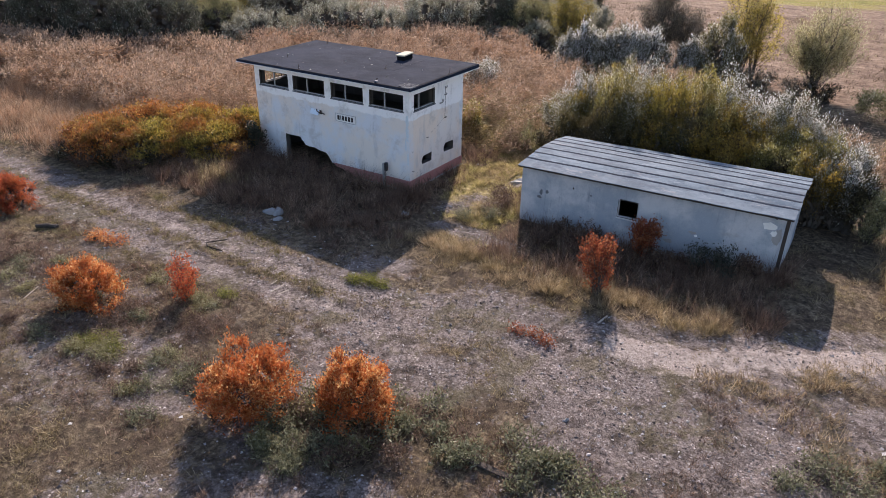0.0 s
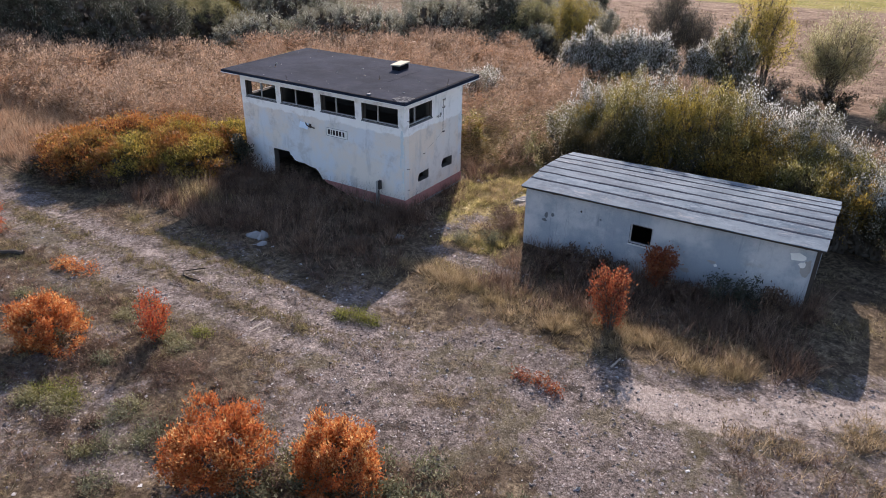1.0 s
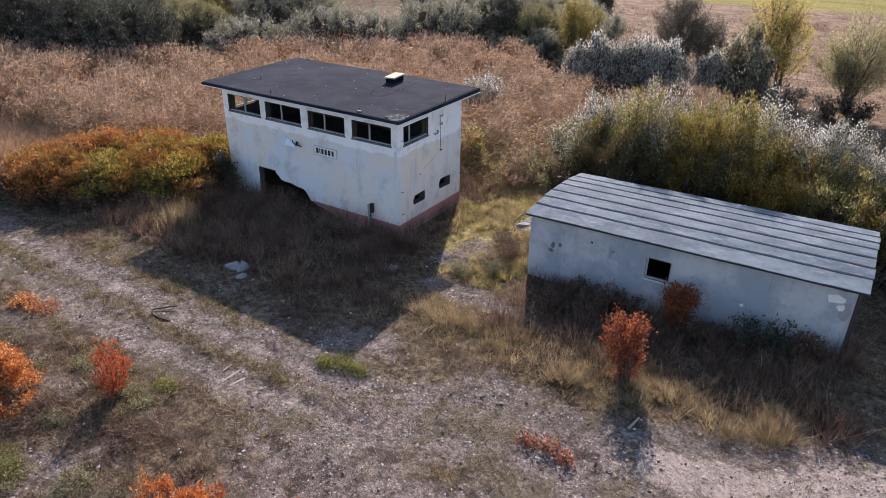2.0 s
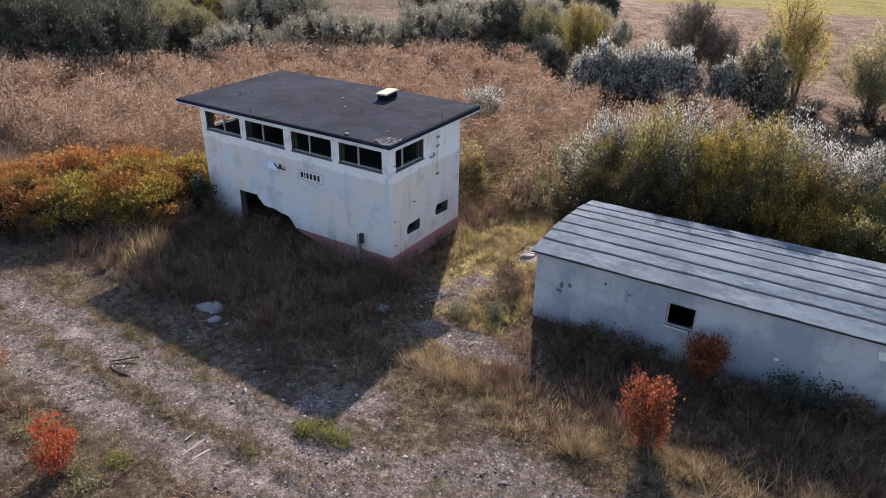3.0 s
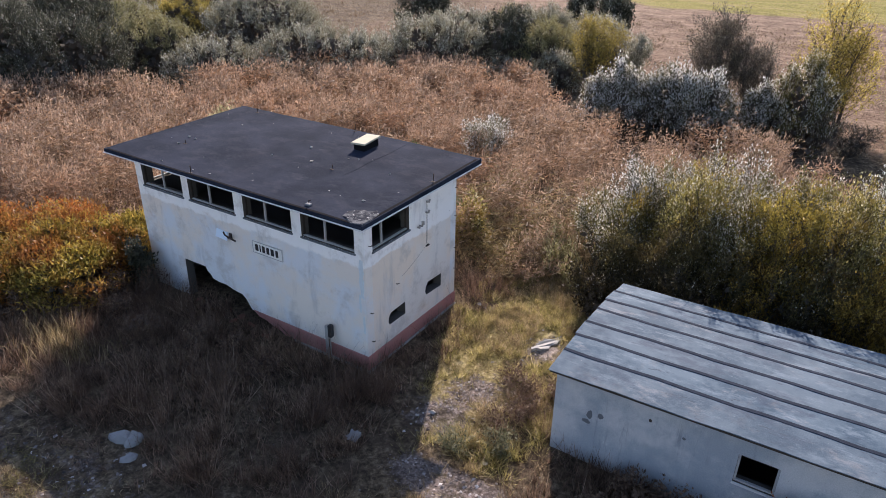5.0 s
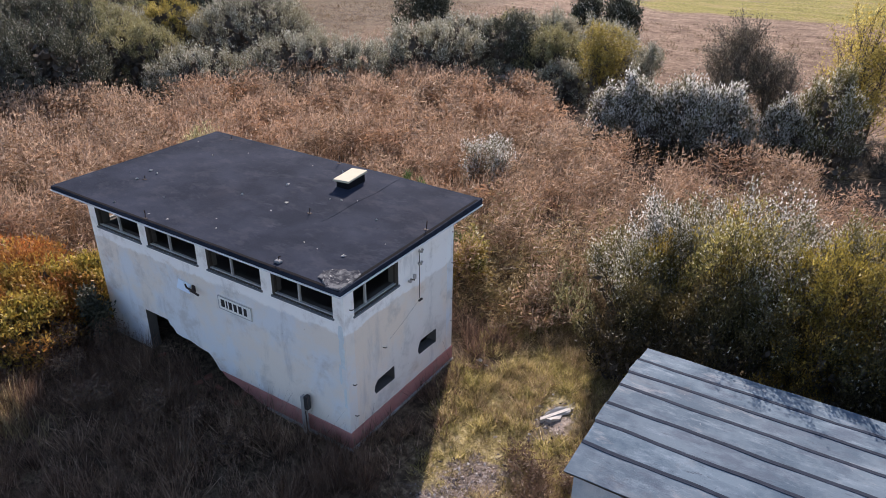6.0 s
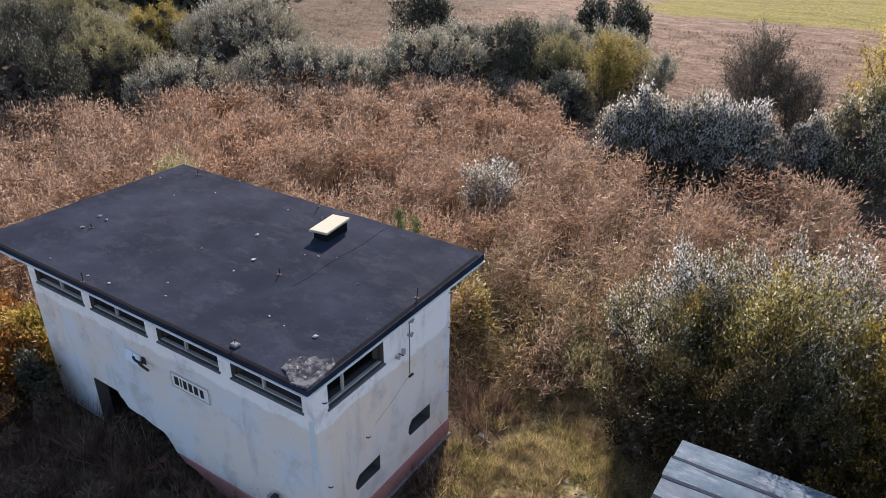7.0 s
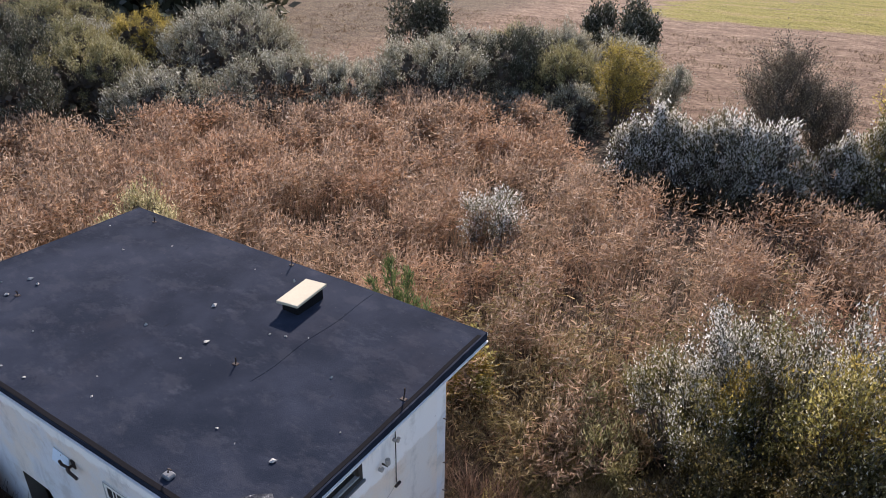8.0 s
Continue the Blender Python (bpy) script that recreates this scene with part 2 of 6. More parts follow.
M["olive_leaf"] = leaf_material("olive_willow_leaf", [(0.0, (0.12, 0.12, 0.05)), (0.5, (0.30, 0.285, 0.14)), (0.85, (0.46, 0.43, 0.25)), (1.0, (0.60, 0.57, 0.41))], 0.38,
                                patch=0.3, patch_colour=(0.34, 0.27, 0.09), scale=0.4)
M["amber_leaf"] = leaf_material("amber_birch_leaf", [(0.0, (0.18, 0.145, 0.035)), (0.5, (0.42, 0.33, 0.075)), (1.0, (0.64, 0.52, 0.18))], 0.5, patch=0.5, patch_colour=(0.21, 0.19, 0.07), scale=0.7)
M["pale_willow_leaf"] = leaf_material("pale_olive_willow_leaf", [(0.0, (0.20, 0.18, 0.08)), (0.5, (0.42, 0.38, 0.20)), (1.0, (0.70, 0.64, 0.42))], 0.62, patch=0.4, patch_colour=(0.36, 0.32, 0.15), scale=0.6)
M["birch_leaf"] = leaf_material("thin_yellow_birch_leaf", [(0.0, (0.26, 0.20, 0.04)), (0.5, (0.52, 0.41, 0.09)), (1.0, (0.74, 0.62, 0.22))], 0.62)
M["yellow_leaf"] = leaf_material("yellow_birch_leaf", [(0.0, (0.15, 0.12, 0.03)), (0.5, (0.36, 0.28, 0.055)), (1.0, (0.58, 0.46, 0.13))], 0.42)
M["sapling_leaf"] = leaf_material("green_yellow_sapling_leaf", [(0.0, (0.07, 0.065, 0.02)), (0.35, (0.21, 0.185, 0.058)), (0.7, (0.40, 0.355, 0.115)), (0.9, (0.58, 0.52, 0.26)), (1.0, (0.84, 0.82, 0.66))], 0.58,
                                  patch=0.55, patch_colour=(0.44, 0.28, 0.05), scale=0.7)
M["dark_leaf"] = leaf_material("dark_green_leaf", [(0.0, (0.035, 0.038, 0.024)), (0.6, (0.085, 0.09, 0.058)), (0.88, (0.19, 0.19, 0.14)), (1.0, (0.56, 0.55, 0.49))], 0.3)
M["brown_leaf"] = leaf_material("withered_weed_leaf", [(0.0, (0.08, 0.045, 0.035)), (0.5, (0.17, 0.105, 0.072)), (1.0, (0.30, 0.21, 0.14))], 0.3)
M["weed_leaf"] = leaf_material("low_green_weed_leaf", [(0.0, (0.10, 0.10, 0.055)), (0.5, (0.20, 0.20, 0.11)), (1.0, (0.36, 0.35, 0.22))], 0.38)
M["moss_leaf"] = leaf_material("yellow_green_moss", [(0.0, (0.12, 0.13, 0.02)), (0.5, (0.25, 0.26, 0.045)), (1.0, (0.42, 0.40, 0.11))], 0.4)
M["pine_leaf"] = leaf_material("pine_needle", [(0.0, (0.05, 0.08, 0.028)), (1.0, (0.17, 0.23, 0.09))], 0.35)
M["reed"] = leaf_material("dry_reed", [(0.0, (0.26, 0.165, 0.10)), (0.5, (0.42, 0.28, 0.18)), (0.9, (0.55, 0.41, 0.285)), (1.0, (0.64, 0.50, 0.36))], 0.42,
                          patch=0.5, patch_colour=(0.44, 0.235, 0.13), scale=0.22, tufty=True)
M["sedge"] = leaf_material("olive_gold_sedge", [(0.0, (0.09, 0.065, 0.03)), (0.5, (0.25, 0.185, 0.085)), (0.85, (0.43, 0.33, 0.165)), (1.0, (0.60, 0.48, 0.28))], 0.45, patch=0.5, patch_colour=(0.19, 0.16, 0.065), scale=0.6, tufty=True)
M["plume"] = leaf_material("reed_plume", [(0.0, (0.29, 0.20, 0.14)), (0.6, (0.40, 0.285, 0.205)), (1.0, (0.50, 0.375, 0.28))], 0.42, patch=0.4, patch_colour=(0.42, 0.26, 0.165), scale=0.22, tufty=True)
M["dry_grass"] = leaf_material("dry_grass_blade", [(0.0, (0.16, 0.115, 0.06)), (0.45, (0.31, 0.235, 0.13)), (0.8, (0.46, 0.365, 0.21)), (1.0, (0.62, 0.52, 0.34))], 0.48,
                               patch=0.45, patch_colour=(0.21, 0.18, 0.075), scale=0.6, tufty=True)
M["meadow_grass"] = leaf_material("tawny_meadow_blade", [(0.0, (0.12, 0.08, 0.05)), (0.5, (0.23, 0.16, 0.105)), (1.0, (0.38, 0.28, 0.19))], 0.4, patch=0.4, patch_colour=(0.19, 0.155, 0.07), scale=0.25)
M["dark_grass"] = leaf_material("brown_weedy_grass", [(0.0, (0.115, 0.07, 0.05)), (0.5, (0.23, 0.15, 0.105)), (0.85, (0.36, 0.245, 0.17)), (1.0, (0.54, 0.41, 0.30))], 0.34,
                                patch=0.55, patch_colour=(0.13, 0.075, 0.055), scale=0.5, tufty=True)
M["green_grass"] = leaf_material("mossy_green_grass", [(0.0, (0.20, 0.19, 0.05)), (0.5, (0.39, 0.34, 0.13)), (0.85, (0.58, 0.49, 0.23)), (1.0, (0.74, 0.63, 0.38))], 0.6,
                                 patch=0.5, patch_colour=(0.42, 0.33, 0.17), scale=0.7, tufty=True)
M["olive_grass"] = leaf_material("olive_turf_blade", [(0.0, (0.10, 0.09, 0.035)), (0.5, (0.21, 0.18, 0.075)), (1.0, (0.38, 0.32, 0.16))], 0.45, patch=0.5, patch_colour=(0.20, 0.155, 0.06), scale=0.8, tufty=True)
M["alder_leaf"] = leaf_material("withered_alder_leaf", [(0.0, (0.09, 0.075, 0.055)), (0.6, (0.20, 0.17, 0.125)), (1.0, (0.38, 0.335, 0.26))], 0.36)
M["bank_grass"] = leaf_material("bleached_bent_grass", [(0.0, (0.20, 0.14, 0.075)), (0.45, (0.36, 0.265, 0.155)), (0.8, (0.51, 0.395, 0.25)), (1.0, (0.67, 0.555, 0.39))], 0.5,
                                patch=0.45, patch_colour=(0.25, 0.20, 0.085), scale=0.8, tufty=True)
M["poplar_leaf"] = leaf_material("grey_green_poplar_leaf", [(0.0, (0.05, 0.05, 0.024)), (0.42, (0.16, 0.15, 0.055)), (0.62, (0.34, 0.31, 0.14)), (0.72, (0.70, 0.68, 0.60)), (1.0, (0.84, 0.83, 0.78))], 0.5,
                                 rough=0.42, specular=0.5, patch=0.6, patch_colour=(0.20, 0.17, 0.045), scale=0.75)
M["gold_leaf"] = leaf_material("brown_gold_sapling_leaf", [(0.0, (0.07, 0.042, 0.018)), (0.4, (0.24, 0.15, 0.04)), (0.8, (0.50, 0.33, 0.06)), (1.0, (0.66, 0.48, 0.11))], 0.48,
                               patch=0.5, patch_colour=(0.20, 0.17, 0.045), scale=0.9)
# leaves of the thicket's shaded front, the shade put into their colour
M["dusk_leaf"] = leaf_material("thicket_shade_leaf", [(0.0, (0.035, 0.033, 0.015)), (0.55, (0.095, 0.085, 0.033)), (0.93, (0.22, 0.18, 0.065)), (1.0, (0.72, 0.70, 0.60))], 0.34,
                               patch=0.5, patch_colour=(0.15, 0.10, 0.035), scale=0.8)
M["rust_leaf"] = leaf_material("dull_red_oak_leaf", [(0.0, (0.22, 0.045, 0.025)), (0.5, (0.38, 0.10, 0.045)), (1.0, (0.50, 0.22, 0.10))], 0.4, patch=0.4, patch_colour=(0.30, 0.12, 0.05), scale=1.3)
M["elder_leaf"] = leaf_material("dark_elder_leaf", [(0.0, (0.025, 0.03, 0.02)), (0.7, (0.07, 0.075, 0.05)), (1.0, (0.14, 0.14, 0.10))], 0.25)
# near-black leaves that stand for shade at the foot of bushes
M["shade_leaf"] = leaf_material("scrub_shade_leaf", [(0.0, (0.022, 0.018, 0.011)), (0.6, (0.055, 0.044, 0.02)), (0.95, (0.13, 0.10, 0.04)), (1.0, (0.50, 0.48, 0.42))], 0.25)
# ---- shaping helpers ----
from mathutils.geometry import tessellate_polygon


def smooth(low, high, x):
    t = np.clip((np.asarray(x, float) - low) / (high - low), 0, 1)
    return t * t * (3 - 2 * t)


LATTICE = np.random.RandomState(11).rand(128, 128)


def wave(x, y):
    """Smooth noise from 0 to 1."""
    x, y = np.asarray(x, float), np.asarray(y, float)
    i, j = np.floor(x).astype(int), np.floor(y).astype(int)
    u, v = x - i, y - j
    u, v = u * u * (3 - 2 * u), v * v * (3 - 2 * v)
    a, b = LATTICE[i % 128, j % 128], LATTICE[(i + 1) % 128, j % 128]
    c, d = LATTICE[i % 128, (j + 1) % 128], LATTICE[(i + 1) % 128, (j + 1) % 128]
    return (a * (1 - u) + b * u) * (1 - v) + (c * (1 - u) + d * u) * v


def waves(x, y, octaves=3):
    return sum(wave(np.asarray(x) * 2**k + 17 * k, np.asarray(y) * 2**k + 5 * k) / 2**k for k in range(octaves)) / sum(0.5**k for k in range(octaves))


def off_line(x, y, line):
    """Distance from places to a polyline."""
    x, y = np.asarray(x, float), np.asarray(y, float)
    best = np.full(np.broadcast(x, y).shape, 1e9)
    for (ax, ay), (bx, by) in zip(line, line[1:]):
        dx, dy = bx - ax, by - ay
        t = np.clip(((x - ax) * dx + (y - ay) * dy) / (dx * dx + dy * dy), 0, 1)
        best = np.minimum(best, np.hypot(x - ax - t * dx, y - ay - t * dy))
    return best


TRACK = [(-90, -8.4), (-40, -9.0), (-19, -9.9), (-9, -10.15), (0.5, -10.25), (6, -9.7), (12, -8.0), (16, -6.2), (20.5, -3.6), (27, 0.5), (60, 16)]


def ground_z(x, y):
    """The height of the ground."""
    x, y = np.asarray(x, float), np.asarray(y, float)
    z = 0.27 * smooth(1.0, 5.5, -y) - 0.32 * smooth(4.5, 12, y)
    z = z + 0.45 * np.exp(-((x - 16.5) / 3.0) ** 2 - ((y + 0.4) / 2.2) ** 2)
    z = z + 0.14 * (waves(x * 0.22, y * 0.22) - 0.5) + 0.07 * (waves(x * 1.1 + 9, y * 1.1) - 0.5)
    rut = np.abs(off_line(x, y, TRACK) - 0.75)
    return z - 0.05 * np.exp(-(rut / 0.35) ** 2)


def mesh_of(name, verts, faces, materials, slots=None, smooth_faces=False):
    """A mesh from arrays of places and of triangles or quads."""
    verts, faces = np.asarray(verts, np.float32), np.asarray(faces, np.int32)
    me = bpy.data.meshes.new(name)
    me.vertices.add(len(verts))
    me.vertices.foreach_set("co", verts.ravel())
    me.loops.add(faces.size)
    me.loops.foreach_set("vertex_index", faces.ravel())
    me.polygons.add(len(faces))
    me.polygons.foreach_set("loop_start", np.arange(len(faces), dtype=np.int32) * faces.shape[1])
    for m in materials if isinstance(materials, (list, tuple)) else [materials]:
        me.materials.append(m)
    if slots is not None:
        me.polygons.foreach_set("material_index", np.asarray(slots, np.int32))
    me.polygons.foreach_set("use_smooth", np.full(len(faces), smooth_faces))
    me.update(calc_edges=True)
    me.validate()
    return me


class Soup:
    """Gathers many small pieces, triangles all, into one mesh."""

    def __init__(self):
        self.v, self.f, self.s, self.count, self.starts = [], [], [], 0, []

    def put(self, verts, faces, slot=0):
        """verts (n, k, 3): n pieces of k corners; faces: the triangles of one piece."""
        n, k, _ = verts.shape
        f = (np.arange(n)[:, None, None] * k + np.asarray(faces)[None]).reshape(-1, 3) + self.count
        self.v.append(verts.reshape(-1, 3))
        self.f.append(f)
        self.s.append(np.full(len(f), slot))
        self.count += n * k

    def blades(self, root, height, width, lean, rng, slot=0, simple=False):
        n = len(root)
        a = rng.uniform(0, math.pi, n)
        side = np.stack([np.cos(a), np.sin(a), 0 * a], -1) * (np.broadcast_to(width, n) / 2)[:, None]
        up = np.zeros((n, 3))
        up[:, 2] = height
        bend = np.zeros((n, 3))
        bend[:, :2] = lean
        if simple:
            self.put(np.stack([root - side, root + side, root + bend + up], 1), [[0, 1, 2]], slot)
            return
        mid, tip = root + 0.3 * bend + 0.58 * up, root + bend + up
        self.put(np.stack([root - side, root + side, mid - 0.75 * side, mid + 0.75 * side, tip], 1), [[0, 1, 3], [0, 3, 2], [2, 3, 4]], slot)

    def leaves(self, base, way, length, width, rng, slot=0, droop=0.0, flat=0.0, slim=False):
        """Leaves of two triangles, or slim ones of a single triangle."""
        n = len(base)
        way = way / np.linalg.norm(way, axis=1, keepdims=True)
        other = np.cross(way, rng.normal(size=(n, 3)) + np.array([0, 0, flat]))
        other /= np.linalg.norm(other, axis=1, keepdims=True) + 1e-9
        length, width = np.broadcast_to(length, n)[:, None], np.broadcast_to(width, n)[:, None]
        middle = base + 0.45 * length * way
        tip = base + length * way
        tip[:, 2] -= droop * length[:, 0]
        if slim:
            self.put(np.stack([base + other * width / 2, base - other * width / 2, tip], 1), [[0, 1, 2]], slot)
            return
        self.put(np.stack([base, middle + other * width / 2, middle - other * width / 2, tip], 1), [[0, 1, 2], [1, 3, 2]], slot)

    def strips(self, a, b, width, rng, slot=0):
        """Thin straight twigs from a to b."""
        way = b - a
        other = np.cross(way, rng.normal(size=way.shape))
        other *= (np.broadcast_to(width, len(a)) / 2)[:, None] / (np.linalg.norm(other, axis=1, keepdims=True) + 1e-9)
        self.put(np.stack([a - other, a + other, b], 1), [[0, 1, 2]], slot)

    def tie(self, collar, roots):
        """Grows stems together at their foot."""
        f = np.array([[collar, collar + 1, r] for r in roots]).reshape(-1, 3)
        self.f.append(f)
        self.s.append(np.zeros(len(f)))

    def tube(self, points, radii, sides=6, slot=0):
        self.starts.append(self.count)
        points = np.asarray(points, float)
        way = np.gradient(points, axis=0)
        way /= np.linalg.norm(way, axis=1, keepdims=True)
        u = np.cross(way, (0.31, 0.17, 0.93))
        u /= np.linalg.norm(u, axis=1, keepdims=True) + 1e-9
        w = np.cross(way, u)
        a = np.arange(sides) / sides * 2 * math.pi
        ring = points[:, None] + np.asarray(radii)[:, None, None] * (np.cos(a)[None, :, None] * u[:, None] + np.sin(a)[None, :, None] * w[:, None])
        faces = []
        for i in range(len(points) - 1):
            for j in range(sides):
                p, q, r, s = i * sides + j, i * sides + (j + 1) % sides, (i + 1) * sides + (j + 1) % sides, (i + 1) * sides + j
                faces += [[p, q, r], [p, r, s]]
        self.put(ring.reshape(1, -1, 3), faces, slot)

    def stones(self, at, size, rng, slot=0, sunk=False):
        """Rough eight-faced stones."""
        n = len(at)
        unit = np.array([[1, 0, 0], [-1, 0, 0], [0, 1, 0], [0, -1, 0], [0, 0, 1], [0, 0, -1]], float)
        a = rng.uniform(0, 2 * math.pi, n)
        turn = np.stack([np.stack([np.cos(a), -np.sin(a), 0 * a], -1), np.stack([np.sin(a), np.cos(a), 0 * a], -1), np.stack([0 * a, 0 * a, 1 + 0 * a], -1)], 1)
        own = unit[None] * rng.uniform(0.5, 1.0, (n, 6, 1)) * np.stack([1 + 0 * a, rng.uniform(0.6, 1, n), rng.uniform(0.35, 0.7, n)], -1)[:, None]
        own += rng.normal(0, 0.12, own.shape)
        own = np.einsum("nij,nkj->nki", turn, own) * np.broadcast_to(size, n)[:, None, None]
        faces = [[0, 2, 4], [2, 1, 4], [1, 3, 4], [3, 0, 4], [2, 0, 5], [1, 2, 5], [3, 1, 5], [0, 3, 5]]
        self.put(own + at[:, None], faces[:4] if sunk else faces, slot)

    def mesh(self, name, materials):
        return mesh_of(name, np.concatenate(self.v), np.concatenate(self.f), materials, np.concatenate(self.s))


def part(name, data, material, parent, label=""):
    """Links a bmesh or a mesh as one mesh object under a thing or a part."""
    if isinstance(data, bmesh.types.BMesh):
        me = bpy.data.meshes.new(name)
        data.to_mesh(me)
        data.free()
        for m in material if isinstance(material, tuple) else (material,):
            me.materials.append(m)
    else:
        me = data
    ob = new(name, me)
    ob.parent = parent
    return tagged(ob, label)


def thing(name, label, category, at=(0, 0, 0), turn=0.0, group="", kind=""):
    ob = new(name)
    ob.empty_display_size = 0.2
    ob.matrix_basis = pose(*at, 0, 0, turn)
    return tagged(ob, label, category, group, kind)


def box(bm, low, high, bevel=0.0, jitter=0.0, rng=None):
    """Adds a box between two corners to a bmesh."""
    made = bmesh.ops.create_cube(bm, size=1.0)["verts"]
    low, high = Vector(low), Vector(high)
    for v in made:
        v.co = Vector([low[k] + (v.co[k] + 0.5) * (high[k] - low[k]) for k in range(3)])
        if jitter:
            v.co += Vector(rng.normal(0, jitter, 3))
    if bevel:
        edges = list({e for v in made for e in v.link_edges})
        bmesh.ops.bevel(bm, geom=edges, offset=bevel, segments=1, affect="EDGES")
    return bm


def boxed(low, high, bevel=0.0):
    return box(bmesh.new(), low, high, bevel)


def rod(points, radius, sides=8):
    """A bmesh tube along points."""
    s = Soup()
    s.tube(points, np.full(len(points), radius), sides)
    bm = bmesh.new()
    vs = [bm.verts.new(p) for p in np.concatenate(s.v)]
    for f in np.concatenate(s.f):
        bm.faces.new([vs[i] for i in f])
    for end in (vs[:sides], vs[-sides:]):
        bm.faces.new(end)
    bmesh.ops.recalc_face_normals(bm, faces=bm.faces[:])
    return bm


def slab_from_loops(loops, place, thick, ragged=999):
    """A wall with openings: loops[0] is the outline and the rest are holes, in (u, v); place(u, v, d) gives the world point d deep."""
    flat = [[Vector((u, v, 0)) for u, v in loop] for loop in loops]
    tris = tessellate_polygon(flat)
    joined = [p for loop in loops for p in loop]
    bm = bmesh.new()
    front = [bm.verts.new(place(u, v, 0)) for u, v in joined]
    back = [bm.verts.new(place(u, v, thick)) for u, v in joined]
    for tri in tris:
        bm.faces.new([front[i] for i in tri])
        bm.faces.new([back[i] for i in reversed(tri)]).material_index = 1
    start = 0
    for nth, loop in enumerate(loops):
        for k in range(len(loop)):
            a, b = start + k, start + (k + 1) % len(loop)
            bm.faces.new([front[a], front[b], back[b], back[a]]).material_index = int(nth > 0 or k >= ragged)
        start += len(loop)
    bmesh.ops.recalc_face_normals(bm, faces=bm.faces[:])
    return bm


def rect(u0, v0, u1, v1):
    return [(u0, v0), (u1, v0), (u1, v1), (u0, v1)]

# ---- ground ----


def spaced(low, near_low, near_high, high, step):
    """Even steps in the middle, growing ones outside."""
    mid = list(np.arange(near_low, near_high + step / 2, step))
    out, s, p = [], step, near_high
    while p < high:
        s *= 1.18
        p += s
        out.append(p)
    back, s, p = [], step, near_low
    while p > low:
        s *= 1.18
        p -= s
        back.append(p)
    return np.array(back[::-1] + mid + out)


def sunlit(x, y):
    """1 in the lane beyond the edge of the tower's cast shadow, 0 within it."""
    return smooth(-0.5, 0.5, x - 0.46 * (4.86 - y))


def rubble_ground(x, y):
    """Stony spots in the lane between the buildings."""
    spots = [(3.2, 0.9, 0.9, 0.7), (2.9, -0.6, 0.9, 0.7), (5.5, -2.9, 1.6, 0.7), (4.0, 3.8, 0.6, 0.9), (4.2, -2.7, 1.2, 0.6)]
    return sum(np.exp(-((x - a) / w) ** 2 - ((y - b) / h) ** 2) for a, b, w, h in spots) * (0.6 + 0.7 * waves(x * 1.7 + 5, y * 1.7))


def mid_strip(x, y):
    """The grown-over strip between the wheel ruts."""
    return np.exp(-(off_line(x, y, TRACK) / 0.36) ** 2) * smooth(7, 3, x) * (0.45 + 0.7 * smooth(0.4, 0.55, waves(x * 0.6 + 12, y * 0.6)))


def bare_ground(x, y):
    """How bare and stony the ground is, 0 to 1."""
    d = off_line(x, y, TRACK)
    rut = np.exp(-((d - 0.75) / 0.42) ** 2)
    yard = smooth(0, 6, x + 0.35 * (y + 9)) * smooth(5.4, 7.6, -y) * smooth(60, 30, x)
    rows = smooth(0.45, 0.6, waves((x * 0.53 - y * 0.85) * 0.55 + 40, (x * 0.85 + y * 0.53) * 0.12 + 3))
    fore = (0.12 + 0.45 * rows + 0.15 * smooth(2, 6, x)) * smooth(11.0, 13.5, -y)
    edge = 0.38 * smooth(5.6, 7.0, -y) * smooth(-10, -7, x) * smooth(3, 1, x)
    fore = np.maximum(fore, edge)
    grown = smooth(0.5, 0.68, waves(x * 0.33 + 3, y * 0.33 + 8))
    return np.clip(rubble_ground(x, y) + np.maximum(np.maximum(rut * 1.1, smooth(2.1, 1.3, d) * 0.6), np.maximum(yard * 0.95, fore) * (1 - 0.75 * grown)) * (1 - 0.5 * mid_strip(x, y)), 0, 1)


SAND = [(13.4, -7.2), (15.1, -7.3), (17.3, -5.9), (18.9, -4.9), (20.6, -3.6), (28, 1.2)]


def sandy_ground(x, y):
    d = off_line(x, y, TRACK)
    patch = smooth(1.3, 0.1, off_line(x, y, SAND)) * (0.45 + 0.75 * waves(x * 0.6, y * 0.9 + 4))
    path = np.exp(-((x - 3.95) / 0.45) ** 2 - ((y - 3.85) / 0.7) ** 2) * 0.9
    rut = np.exp(-((d - 0.78) / 0.33) ** 2) * (0.22 + 0.5 * waves(x * 0.3, y * 0.3)) * smooth(22, 10, np.abs(x + 8))
    return np.clip(np.maximum(np.maximum(patch * 1.1, path), rut), 0, 1)


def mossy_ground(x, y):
    # bright moss colour stops at the tower's shadow edge, so the ground repeats that shade
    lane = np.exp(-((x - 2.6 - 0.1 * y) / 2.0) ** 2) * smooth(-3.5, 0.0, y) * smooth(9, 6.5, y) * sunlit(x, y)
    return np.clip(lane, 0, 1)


def turf_ground(x, y):
    return np.clip(smooth(86, 94, y - 0.10 * x) * smooth(-30, -18, x) * (0.5 + 0.6 * waves(x * 0.04, y * 0.1)), 0, 1)


